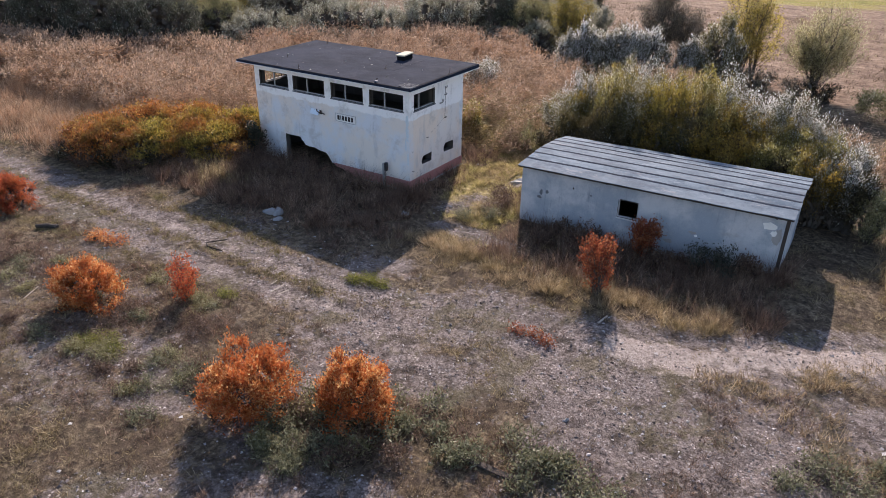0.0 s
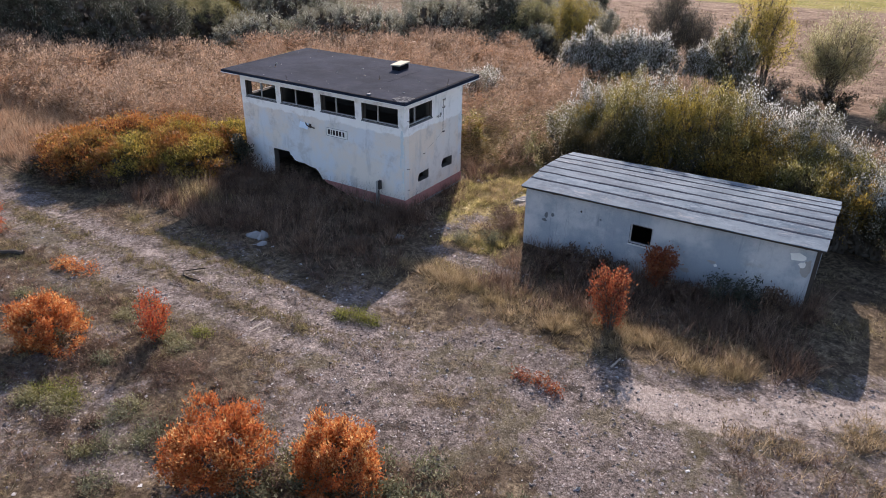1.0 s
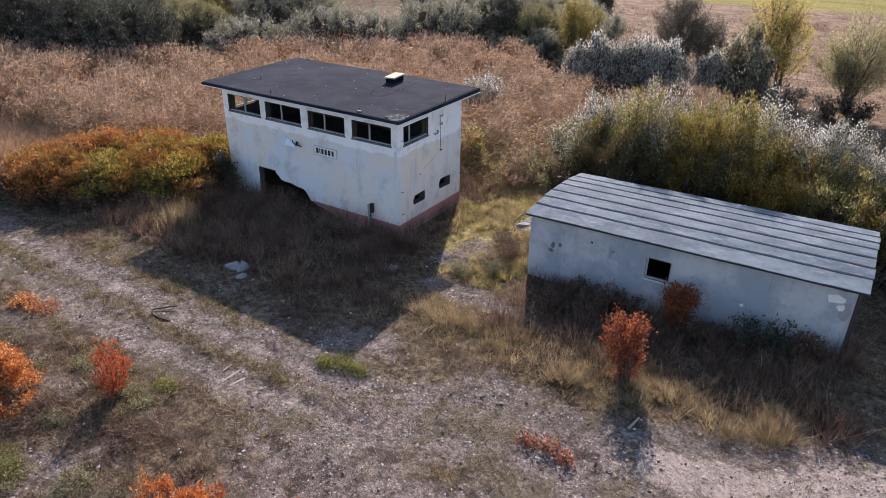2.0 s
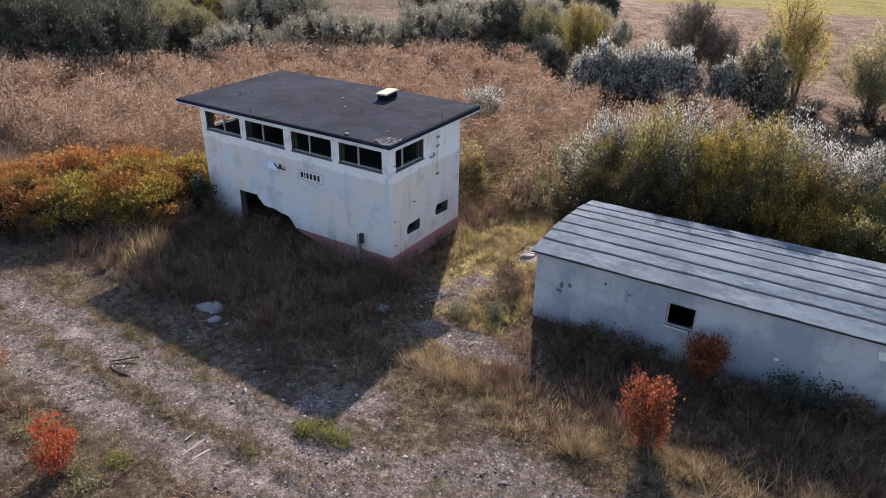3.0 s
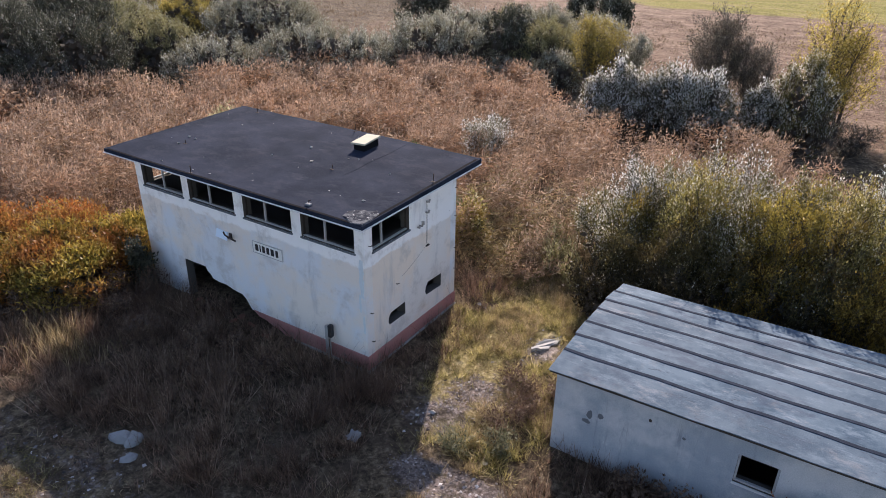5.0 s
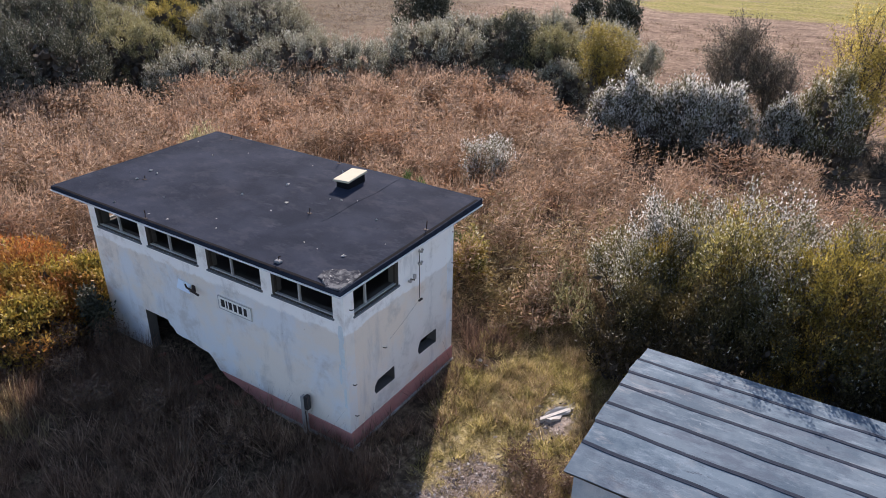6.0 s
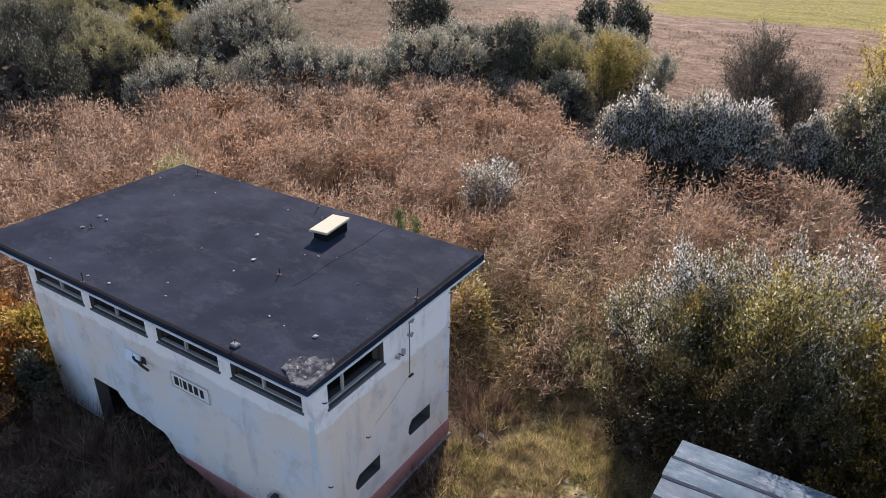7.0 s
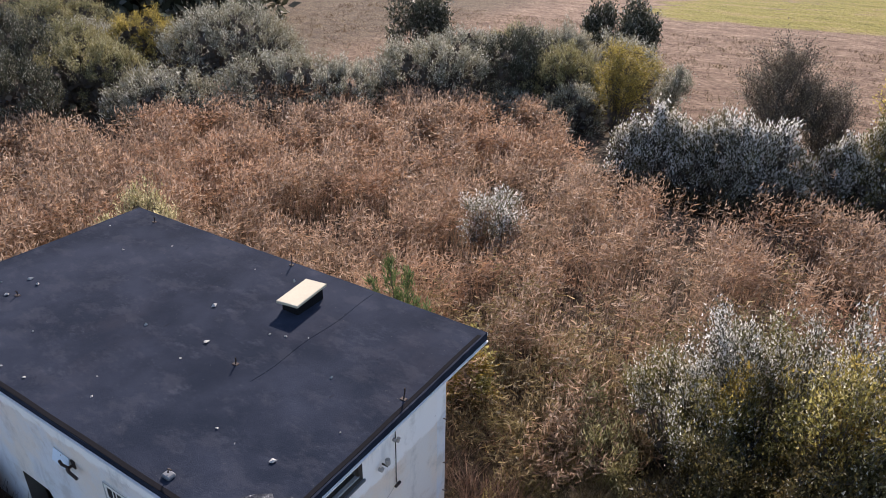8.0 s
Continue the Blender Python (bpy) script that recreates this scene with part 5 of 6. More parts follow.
shrub("oak_bush", "reddish shrub growing below the shed window", "bush", 11.8, -0.6, 0.5, 0.42, 1.7, "rust_leaf", (0.09, 0.6), 420, 9, "bushy", 22, 8, upright=0.8, group="oak bushes")
for k, (x, y, r) in enumerate(((-6.4, -11.7, 0.75), (-7.2, -12.0, 0.5), (10.2, -8.5, 0.34), (10.75, -8.4, 0.3), (11.3, -8.55, 0.3))):
    shrub("oak_seedling", "low orange oak seedling on gravel", "seedling", x, y, r, r * 0.7, 0.36 if x < 0 else 0.24, "orange_leaf" if x < 0 else "rust_leaf", (0.08, 0.55), 60 if x < 0 else 26, 8, "dome", 30 + k, 4, group="oak seedlings")

# hedge beside the tower
for k, (x, y, rx, ry, h, leaf) in enumerate(((-15.6, -5.4, 2.3, 1.8, 2.2, "hedge_orange"), (-13.3, -4.4, 2.3, 1.8, 2.3, "hedge_green"), (-11.4, -2.5, 2.1, 2.0, 2.5, "hedge_green"),
                                             (-15.4, -3.2, 2.5, 2.1, 2.7, "hedge_orange"), (-12.9, -1.7, 2.4, 2.1, 2.8, "hedge_green"), (-17.6, -4.8, 1.9, 1.7, 1.9, "hedge_orange"),
                                             (-11.3, 0.2, 1.3, 1.5, 2.6, "hedge_green"), (-14.4, -0.4, 2.2, 1.6, 2.3, "hedge_orange"))):
    shrub("hedge_bush", "orange-brown autumn bush with dense foliage beside the tower" if leaf == "hedge_orange" else "yellow-green turning bush with dense foliage beside the tower", "bush",
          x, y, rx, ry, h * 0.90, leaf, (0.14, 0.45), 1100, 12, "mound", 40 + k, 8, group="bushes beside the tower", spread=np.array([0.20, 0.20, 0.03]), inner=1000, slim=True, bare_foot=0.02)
shrub("elder_bush", "dark blue-green bush against the tower corner", "bush", -9.7, -0.75, 0.65, 0.55, 2.1, "elder_leaf", (0.16, 0.45), 190, 10, "upright", 55, 5, spread=np.array([0.12, 0.12, 0.03]))
# withered weeds added along the hedge foot to stand for its shaded lower front
for k, (x, y, r, h) in enumerate(((-18.0, -6.9, 0.8, 0.9), (-16.8, -7.3, 0.9, 1.1), (-15.5, -7.2, 0.9, 1.0), (-14.3, -6.6, 0.9, 1.1), (-13.1, -6.2, 0.85, 1.0), (-12.0, -5.4, 0.85, 1.1), (-11.0, -4.4, 0.8, 1.2))):
    shrub("weed_clump", "withered weed clump added to darken the foot of a hedge", "weeds", x, y, r, r * 0.7, h, "shade_leaf" if k % 2 else "brown_leaf", (0.11, 0.4), 170, 9, "brush", 620 + k, 5, group="weeds by the hedge", slim=True)
# withered weeds along the shed
for k, (x, y, r, h) in enumerate(((8.6, -0.7, 0.6, 1.0), (9.5, -0.6, 0.6, 1.1), (14.2, -0.8, 0.75, 1.7), (15.0, -0.9, 0.7, 1.5), (15.7, -0.8, 0.45, 1.2), (13.0, -0.9, 0.6, 0.9), (12.4, -0.8, 0.5, 0.8), (8.0, -1.6, 0.5, 0.7), (10.1, -0.6, 0.5, 0.9), (9.1, -1.4, 0.6, 0.8))):
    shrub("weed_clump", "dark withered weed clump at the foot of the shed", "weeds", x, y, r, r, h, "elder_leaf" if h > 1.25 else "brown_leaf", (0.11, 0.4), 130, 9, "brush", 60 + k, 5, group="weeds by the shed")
for k, (x, y, r, h) in enumerate(((-9.0, -0.9, 0.7, 1.4), (-9.6, -1.8, 0.8, 1.3), (-5.2, -2.2, 0.8, 0.9), (-6.8, -2.8, 0.9, 1.0), (-4.0, -1.6, 0.7, 0.8), (-8.3, -2.4, 0.8, 1.1), (-2.4, -2.0, 0.7, 0.7))):
    shrub("weed_clump", "dark withered weed clump in front of the tower", "weeds", x, y, r, r, h, "brown_leaf", (0.12, 0.3), 110, 8, "upright", 70 + k, 6, group="weeds by the tower")
for k, (x, y, r, h) in enumerate(((4.4, 1.4, 0.6, 0.9), (5.0, 0.7, 0.6, 0.9), (4.6, 0.1, 0.55, 0.7), (5.4, 1.8, 0.5, 0.8), (3.8, 1.9, 0.5, 0.6), (4.0, -1.4, 0.5, 0.5), (4.9, -0.7, 0.5, 0.6))):
    shrub("weed_clump", "brown-green weed clump in the gap between the buildings", "weeds", x, y, r, r, h, ("brown_leaf", "weed_leaf")[k > 4], (0.11, 0.25), 110, 8, "brush", 90 + k, 6, group="weeds in the lane")
for k, (x, y, s) in enumerate(((4.0, -8.5, 0.5), (4.6, -8.6, 0.4), (3.6, -8.8, 0.35), (0.6, -12.2, 0.4), (-0.4, -16.2, 0.6), (0.3, -16.5, 0.5), (-0.9, -16.6, 0.45))):
    shrub("weed_clump", "low yellow-green moss and weed clump on gravel", "weeds", x, y, s, s * 0.7, 0.16, "moss_leaf", (0.06, 0.3), 110, 10, "dome", 97 + k, 3, group="weeds on the ground")
# low green weeds round the oak bushes
for k in range(27):
    r = np.random.RandomState(300 + k)
    x, y = r.uniform(5.5, 15.5), 0
    y = -14.1 + r.normal(0, 0.55) - (1.3 * r.rand() if x < 9.5 else 0.0)
    s = r.uniform(0.35, 0.7)
    shrub("weed_clump", "low grey-green weed clump on stony ground", "weeds", x, y, s, s, s * 0.9, "weed_leaf", (0.12, 0.35), 44, 8, "dome", 80 + k, 3, group="weeds on the ground")

for k in range(18):
    r = np.random.RandomState(360 + k)
    x, y, s = r.uniform(6.6, 10.4), r.uniform(-17.2, -14.6), r.uniform(0.35, 0.6)
    shrub("weed_clump", "low grey-green weed clump on stony ground", "weeds", x, y, s, s, s * 0.85, ("weed_leaf", "brown_leaf", "weed_leaf", "olive_leaf")[k % 4], (0.10, 0.32), 60, 12, "dome", 380 + k, 3, group="weeds on the ground", slim=True)

for k in range(44):
    r = np.random.RandomState(430 + k)
    x, y, s = r.uniform(-9, 5.0), -12.3 - 4.6 * r.rand(), r.uniform(0.22, 0.6)
    y -= 0.12 * (x + 9) * r.rand()
    shrub("weed_clump", ("low olive weed cushion on stony ground", "low dark brown weed clump on stony ground")[k % 3 == 1], "weeds", x, y, s * 1.2, s, s * 0.5, ("olive_leaf", "brown_leaf", "weed_leaf")[k % 3], (0.085, 0.3), 60, 12, "dome", 480 + k, 3, group="weeds on the ground", slim=True)
for k, (x, y, s) in enumerate(((19.4, -9.8, 0.6), (20.1, -10.2, 0.65), (20.7, -9.3, 0.5), (21.3, -10.6, 0.7), (18.9, -10.8, 0.5))):
    shrub("weed_clump", "low grey-green weed clump on stony ground", "weeds", x, y, s, s, s * 0.7, "weed_leaf", (0.10, 0.32), 60, 12, "dome", 410 + k, 3, group="weeds on the ground", slim=True)

# saplings behind the shed: a silvery back row, green and yellow between, brown-gold in front; dusk leaves carry the
# front's shade in their colour
SAPLINGS = [(3.6, 10, 3.7, "poplar_leaf"), (4.5, 10.3, 4.9, "silver_leaf"), (5.6, 10.4, 5, "poplar_leaf"), (6.8, 10.5, 5.6, "silver_leaf"), (8.1, 10.4, 5.5, "silver_leaf"), (9.2, 10.5, 5.6, "poplar_leaf"),
            (10.4, 10.4, 5.7, "poplar_leaf"), (11.8, 10.3, 5.8, "silver_leaf"), (12.9, 10.4, 5.6, "silver_leaf"), (14, 10.3, 5.5, "silver_leaf"), (15.1, 10.3, 5.3, "silver_leaf"), (16.1, 10, 4.8, "silver_leaf"),
            (17.3, 9.6, 4.1, "silver_leaf"), (4.6, 8.8, 3.6, "poplar_leaf"), (5.7, 9, 4.3, "sapling_leaf"), (7.2, 8.5, 5.8, "sapling_leaf"), (8.3, 8.4, 5.2, "poplar_leaf"), (9.6, 8.5, 5.7, "yellow_leaf"),
            (11.1, 8.6, 5.8, "sapling_leaf"), (12.1, 8.5, 5.2, "sapling_leaf"), (13.2, 8.9, 4.7, "gold_leaf"), (14.3, 8.9, 4.5, "poplar_leaf"), (15.4, 8.6, 4.1, "sapling_leaf"), (16.6, 8.5, 4, "sapling_leaf"),
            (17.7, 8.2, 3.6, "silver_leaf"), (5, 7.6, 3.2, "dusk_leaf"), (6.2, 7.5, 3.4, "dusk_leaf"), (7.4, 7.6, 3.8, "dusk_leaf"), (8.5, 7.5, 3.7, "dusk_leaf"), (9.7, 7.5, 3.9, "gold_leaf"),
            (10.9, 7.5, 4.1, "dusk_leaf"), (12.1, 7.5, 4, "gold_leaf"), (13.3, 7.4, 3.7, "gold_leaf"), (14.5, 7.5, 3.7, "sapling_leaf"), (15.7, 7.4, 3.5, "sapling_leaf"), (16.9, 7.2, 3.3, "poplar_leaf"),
            (18.1, 7, 3, "silver_leaf"), (19.4, 6.4, 2.4, "olive_leaf")]
LOOKS = {"silver_leaf": "tall silver-white poplar sapling at the back of a thicket", "poplar_leaf": "tall grey-green silver-tipped poplar sapling in a thicket", "sapling_leaf": "tall yellow-green willow sapling in a thicket", "yellow_leaf": "tall bright yellow birch sapling in a thicket",
         "olive_leaf": "olive-leaved willow sapling in a thicket", "gold_leaf": "brown-gold autumn sapling in a thicket behind the shed",
         "dusk_leaf": "sapling with shade-dark leaves at the front of a thicket"}
for k, (x, y, h, leaf) in enumerate(SAPLINGS):
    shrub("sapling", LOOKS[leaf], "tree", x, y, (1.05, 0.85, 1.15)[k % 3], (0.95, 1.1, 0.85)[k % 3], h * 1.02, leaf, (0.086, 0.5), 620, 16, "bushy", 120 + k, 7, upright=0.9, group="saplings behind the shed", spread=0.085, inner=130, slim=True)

# scrub added at the foot of the thicket, mostly with shade put into leaf colour
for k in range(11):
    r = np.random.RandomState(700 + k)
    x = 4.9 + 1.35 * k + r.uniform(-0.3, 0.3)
    shrub("scrub_bush", "scrub bush added to darken the foot of a thicket", "bush", x, 6.7 + r.uniform(-0.2, 0.35), 0.95, 0.8, r.uniform(2.2, 3.4), "shade_leaf" if k % 3 or x < 8.5 else "gold_leaf", (0.10, 0.5), 400, 13, "bushy", 710 + k, 6, upright=0.8, group="scrub behind the shed", spread=0.10, inner=150, slim=True)

# willow scrub across the reed bed
WILLOWS = [(-36.6, 14.0, 3.3, 3.2, 6.1, "dark_leaf"), (-41.8, 12.6, 3.4, 3.2, 6.4, "dark_leaf"), (-47.6, 11.2, 3.8, 3.2, 7.2, "dark_leaf"), (-54.5, 9.6, 4.4, 3.4, 7.6, "dark_leaf"), (-45.0, 18.5, 4.0, 3.0, 7.0, "dark_leaf"), (-32.5, 22.5, 3.5, 2.6, 3.5, "willow_leaf"),
           (-39.9, 22.4, 3.7, 2.8, 4.6, "olive_leaf"), (-46.5, 25.0, 3.4, 2.6, 4.8, "olive_leaf"), (-47.5, 31.8, 2.6, 2.4, 4.6, "amber_leaf"), (-36.0, 31.6, 4.8, 3.6, 6.5, "willow_leaf"), (-26.5, 28.8, 5.6, 3.0, 4.3, "willow_leaf"),
           (-21.2, 35.3, 4.3, 3.0, 4.9, "willow_leaf"), (-16.4, 39.1, 2.4, 2.3, 5.5, "dark_leaf"), (-12.7, 40.0, 2.6, 2.3, 4.5, "olive_leaf"), (-10.6, 36.6, 1.7, 1.5, 2.6, "willow_leaf"), (-15.2, 36.4, 1.6, 1.2, 1.7, "willow_leaf"),
           (-23.2, 43.5, 3.0, 2.4, 4.3, "willow_leaf"), (-16.6, 45.4, 3.4, 2.6, 5.0, "willow_leaf"), (-11.0, 45.5, 2.6, 2.2, 4.6, "willow_leaf"), (-56.0, 22.0, 5.0, 4.0, 5.4, "willow_leaf"),
           (-58.0, 31.0, 5.0, 4.0, 5.6, "olive_leaf"), (-52.0, 30.0, 3.6, 2.6, 3.8, "willow_leaf"), (-22.0, 51.0, 3.4, 2.6, 3.4, "olive_leaf"), (-44.0, 39.0, 4.0, 3.0, 4.4, "dark_leaf")]
WILLOW_LOOKS = {"dark_leaf": "dark blue-green rounded willow bush beyond the reeds", "willow_leaf": "grey-green rounded willow bush beyond the reeds", "olive_leaf": "olive rounded willow bush beyond the reeds",
                "amber_leaf": "amber-yellow rounded willow bush beyond the reeds"}
for k, (x, y, rx, ry, h, leaf) in enumerate(WILLOWS):
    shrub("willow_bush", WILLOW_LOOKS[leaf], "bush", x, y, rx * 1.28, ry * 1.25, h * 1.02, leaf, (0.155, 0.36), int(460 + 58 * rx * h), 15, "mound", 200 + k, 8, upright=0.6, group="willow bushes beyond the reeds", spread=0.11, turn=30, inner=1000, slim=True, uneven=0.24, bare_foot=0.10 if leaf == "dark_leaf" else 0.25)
for k, (x, y, r, h) in enumerate(((-4.1, 29.3, 1.2, 3.4), (-2.7, 29.9, 1.4, 4.3), (-1.3, 29.4, 1.1, 3.9), (0.1, 29.8, 1.5, 4.6), (1.4, 29.4, 1.1, 4.2), (2.6, 29.7, 1.2, 4.3), (5.4, 31.2, 1.2, 3.6), (7.2, 31.6, 1.8, 5.6))):
    dark = x > 7
    shrub("poplar_bush", "dark grey-green poplar bush with silver-white leaf flecks" if dark else "silver-white leaved poplar bush at the reed edge", "bush", x, y, r * 1.12, r, h, "poplar_leaf" if dark else "silver_leaf", (0.15, 0.48), 900 if dark else 620, 17, "mound", 230 + k, 8,
          upright=0.8, group="silver poplars", spread=0.12, inner=420, slim=True, uneven=0.36, bare_foot=0.22)
# the low ones are added with shade-dark leaves for the dark band under the bushes
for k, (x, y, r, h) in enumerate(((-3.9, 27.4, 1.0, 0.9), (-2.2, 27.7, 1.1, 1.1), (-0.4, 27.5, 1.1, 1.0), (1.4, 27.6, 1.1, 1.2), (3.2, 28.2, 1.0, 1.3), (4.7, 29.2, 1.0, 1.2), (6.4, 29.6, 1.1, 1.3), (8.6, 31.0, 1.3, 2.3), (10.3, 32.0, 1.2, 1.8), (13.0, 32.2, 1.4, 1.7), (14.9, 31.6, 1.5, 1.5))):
    shrub("scrub_bush", "dark twiggy scrub deepening the foot of taller bushes", "bush", x, y, r, r * 0.8, h, "shade_leaf" if h < 1.6 else "alder_leaf", (0.14, 0.4), 220, 9, "bushy", 640 + k, 6, upright=0.8, group="scrub beyond the reeds", spread=0.12, inner=60, slim=True)
shrub("birch", "yellow-green weeping birch among willow bushes", "tree", -8.1, 37.7, 2.1, 2.0, 5.7, "yellow_leaf", (0.16, 0.32), 1100, 13, "bushy", 240, 6, upright=0.1, spread=0.16, inner=60, slim=True)
shrub("willow_bush", "slim silvery willow bush among taller bushes", "bush", -5.3, 39.1, 0.95, 0.9, 4.5, "willow_leaf", (0.16, 0.4), 420, 13, "bushy", 241, 5, upright=0.6, group="willow bushes beyond the reeds", spread=0.12, inner=40, slim=True)
shrub("alder_tree", "dark half-bare alder tree with fine twigs", "tree", 1.3, 35.6, 2.4, 2.2, 7.8, "alder_leaf", (0.12, 0.45), 2400, 8, "crowned", 242, 11, upright=0.5, spread=0.15, slim=True)
shrub("alder_tree", "dark half-bare alder tree with fine twigs", "tree", 3.6, 35.6, 1.7, 1.6, 6.0, "alder_leaf", (0.11, 0.45), 1700, 8, "crowned", 243, 11, upright=0.5, spread=0.15, slim=True)
shrub("birch", "slender yellow autumn birch with airy crown", "tree", 7.7, 37.0, 2.7, 2.5, 8.8, "birch_leaf", (0.15, 0.45), 900, 9, "crowned", 244, 16, upright=0.4, spread=0.16)
shrub("birch", "slender yellow autumn birch with airy crown", "tree", 9.1, 36.4, 2.0, 1.9, 6.8, "birch_leaf", (0.15, 0.45), 520, 9, "crowned", 245, 16, upright=0.4, spread=0.16)
shrub("willow_tree", "pale olive willow with a wide airy crown", "tree", 13.9, 33.8, 3.1, 2.8, 7.0, "pale_willow_leaf", (0.16, 0.34), 2000, 11, "crowned", 246, 13, upright=1.0, spread=0.16, slim=True)
shrub("willow_bush", "olive rounded willow bush beyond the thicket", "bush", 19.5, 29.0, 2.6, 2.2, 3.0, "olive_leaf", (0.24, 0.3), 420, 10, "dome", 247, 7, upright=0.5, group="willow bushes beyond the reeds", spread=0.14)
shrub("field_tree", "dark leafy tree at the edge of the meadow", "tree", -33.1, 51.9, 3.4, 3.0, 6.4, "dark_leaf", (0.34, 0.45), 760, 10, "dome", 248, 10, spread=0.2)
shrub("field_tree", "dark olive tree at the edge of the meadow", "tree", -17.5, 59.0, 2.0, 2.0, 5.8, "dark_leaf", (0.34, 0.45), 520, 10, "dome", 249, 8, spread=0.2)
shrub("field_tree", "dark olive tree at the edge of the meadow", "tree", -13.0, 55.0, 2.1, 2.0, 6.6, "dark_leaf", (0.34, 0.45), 520, 10, "dome", 250, 8, spread=0.2)
# lone bushes in the reeds
shrub("poplar_bush", "small silvery bush standing in the reeds", "bush", -5.9, 17.6, 1.35, 1.25, 3.0, "silver_leaf", (0.11, 0.42), 620, 13, "bushy", 251, 6, upright=0.8, group="silver poplars", spread=0.10, inner=60, slim=True)
shrub("flowering_bush", "pale straw-yellow bush standing in the reeds", "bush", -16.2, 9.0, 1.7, 1.4, 3.75, "pale_willow_leaf", (0.13, 0.36), 520, 12, "mound", 255, 6, upright=0.6, spread=0.10, inner=120, slim=True)
shrub("pine_sapling", "young green pine sapling behind the tower", "tree", -4.2, 9.2, 1.5, 1.3, 4.25, "pine_leaf", (0.24, 0.14), 440, 14, "brush", 253, 3, upright=0.9, spread=0.05)
shrub("birch_sapling", "small yellowing sapling behind the tower", "tree", -2.0, 9.2, 1.3, 1.1, 3.0, "sapling_leaf", (0.12, 0.5), 380, 9, "brush", 254, 5, spread=0.09)

for k in range(26):
    r = np.random.RandomState(500 + k)
    x, y = r.uniform(-2.5, 4.0), r.uniform(8.6, 13.0)
    s = r.uniform(0.6, 1.0)
    shrub("weed_clump", "olive weed clump at the edge of the reeds", "weeds", x, y, s, s, r.uniform(1.0, 1.8), ("olive_leaf", "bank_grass", "dry_grass")[k % 3], (0.17, 0.2), 120, 8, "brush", 510 + k, 4, upright=0.8, group="weeds by the reeds")

# ---- reeds ----


def edge_low(x):
    return np.interp(x, [-80, -30, -17, -11.6, -10.9, 0.8, 2.2, 3.3, 4.2, 6, 30], [2, -0.5, -1.2, 1.5, 6.4, 6.8, 8.0, 9.4, 11.5, 12.5, 13.5])


def edge_high(x):
    return np.interp(x, [-80, -55, -48, -41, -36.5, -32.8, -30, -28, -20, -12, -8, -5.5, -3.5, -0.5, 2.4, 5, 7.5, 9, 10.5, 14, 30], [5, 6.5, 8, 9.6, 11, 16, 22.5, 27, 33, 34.5, 31, 26.5, 24.9, 24.8, 25.7, 26.2, 25.4, 24.3, 22.9, 20.5, 17])


rng = np.random.RandomState(21)
N = 24500
cx, cy = rng.uniform(-64, 22, N), rng.uniform(-2, 36, N)
bunch = waves(cx * 0.85 + 11, cy * 0.85 + 31, 2)          # tussocks a metre or so across
thin = waves(cx * 0.35 + 30, cy * 0.35 + 12)
away = np.hypot(cx - 4, cy + 4)
keep = (cy > edge_low(cx) + 0.9 * (waves(cx * 0.6, cy * 0.6 + 50) - 0.5)) & (cy < edge_high(cx)) & (rng.rand(N) < np.clip(34 / away, 0.55, 1.0) * (0.45 + 0.7 * smooth(0.36, 0.5, thin)) * (0.22 + 1.0 * smooth(0.38, 0.52, bunch)))
cx, cy, bunch = cx[keep], cy[keep], bunch[keep]
IN_CLUMP = 9
clump_tall = np.repeat(rng.normal(0, 0.16, len(cx)) + 1.25 * (smooth(0.30, 0.66, bunch) - 0.5), IN_CLUMP)
off = rng.normal(0, 0.15, (len(cx) * IN_CLUMP, 2))
x, y = np.repeat(cx, IN_CLUMP) + off[:, 0], np.repeat(cy, IN_CLUMP) + off[:, 1]
away = np.hypot(x - 4, y + 4)
n_reed = len(x)
tall = (1.40 + 0.65 * waves(x * 0.18 + 70, y * 0.18) + rng.normal(0, 0.12, n_reed) + clump_tall) * (1 - 0.25 * smooth(8, 22, x)) * np.where(x > -1.5, 0.32 + 0.68 * smooth(0, 4.5, y - edge_low(x)), 0.72 + 0.28 * smooth(0, 2.0, y - edge_low(x)))
coarse = np.clip(away / 24, 0.8, 1.9)
root = np.stack([x, y, ground_z(x, y)], -1)
lean = 1.0 * off + np.repeat(rng.normal(0, 0.16, (len(cx), 2)), IN_CLUMP, 0) + rng.normal(0, 0.08, (n_reed, 2)) + np.array([0.05, 0.0])
olive = np.repeat(rng.rand(len(cx)) < 0.9 * smooth(11.5, 3.0, cy - edge_low(cx)) * smooth(-9, -2, cx) * smooth(0.35, 0.5, waves(cx * 0.7 + 9, cy * 0.7 + 21, 2)), IN_CLUMP)
reeds = Soup()
reeds.blades(root, tall, 0.012 * coarse, lean, rng, 0, simple=True)
for level, share in ((0.50, 0.8), (0.68, 1.0), (0.84, 1.0)):
    for slot, kin in ((0, ~olive), (2, olive)):
        some = (rng.rand(n_reed) < share) & kin
        at = root[some] + np.concatenate([lean[some] * level**2, tall[some, None] * level], 1)
        a = rng.normal(0.25, 2.0, some.sum())
        face = np.stack([np.cos(a), np.sin(a), rng.uniform(0.1, 1.2, some.sum())], -1)
        reeds.leaves(at, face, rng.uniform(0.22, 0.40, some.sum()), 0.058 * coarse[some], rng, slot, droop=0.22, slim=True)
some = (rng.rand(n_reed) < 0.8) & ~olive
at = root[some] + np.concatenate([lean[some], tall[some, None] * 0.96], 1)
face = np.concatenate([lean[some] + rng.normal(0.08, 0.22, (some.sum(), 2)), np.full((some.sum(), 1), 1.3)], 1)
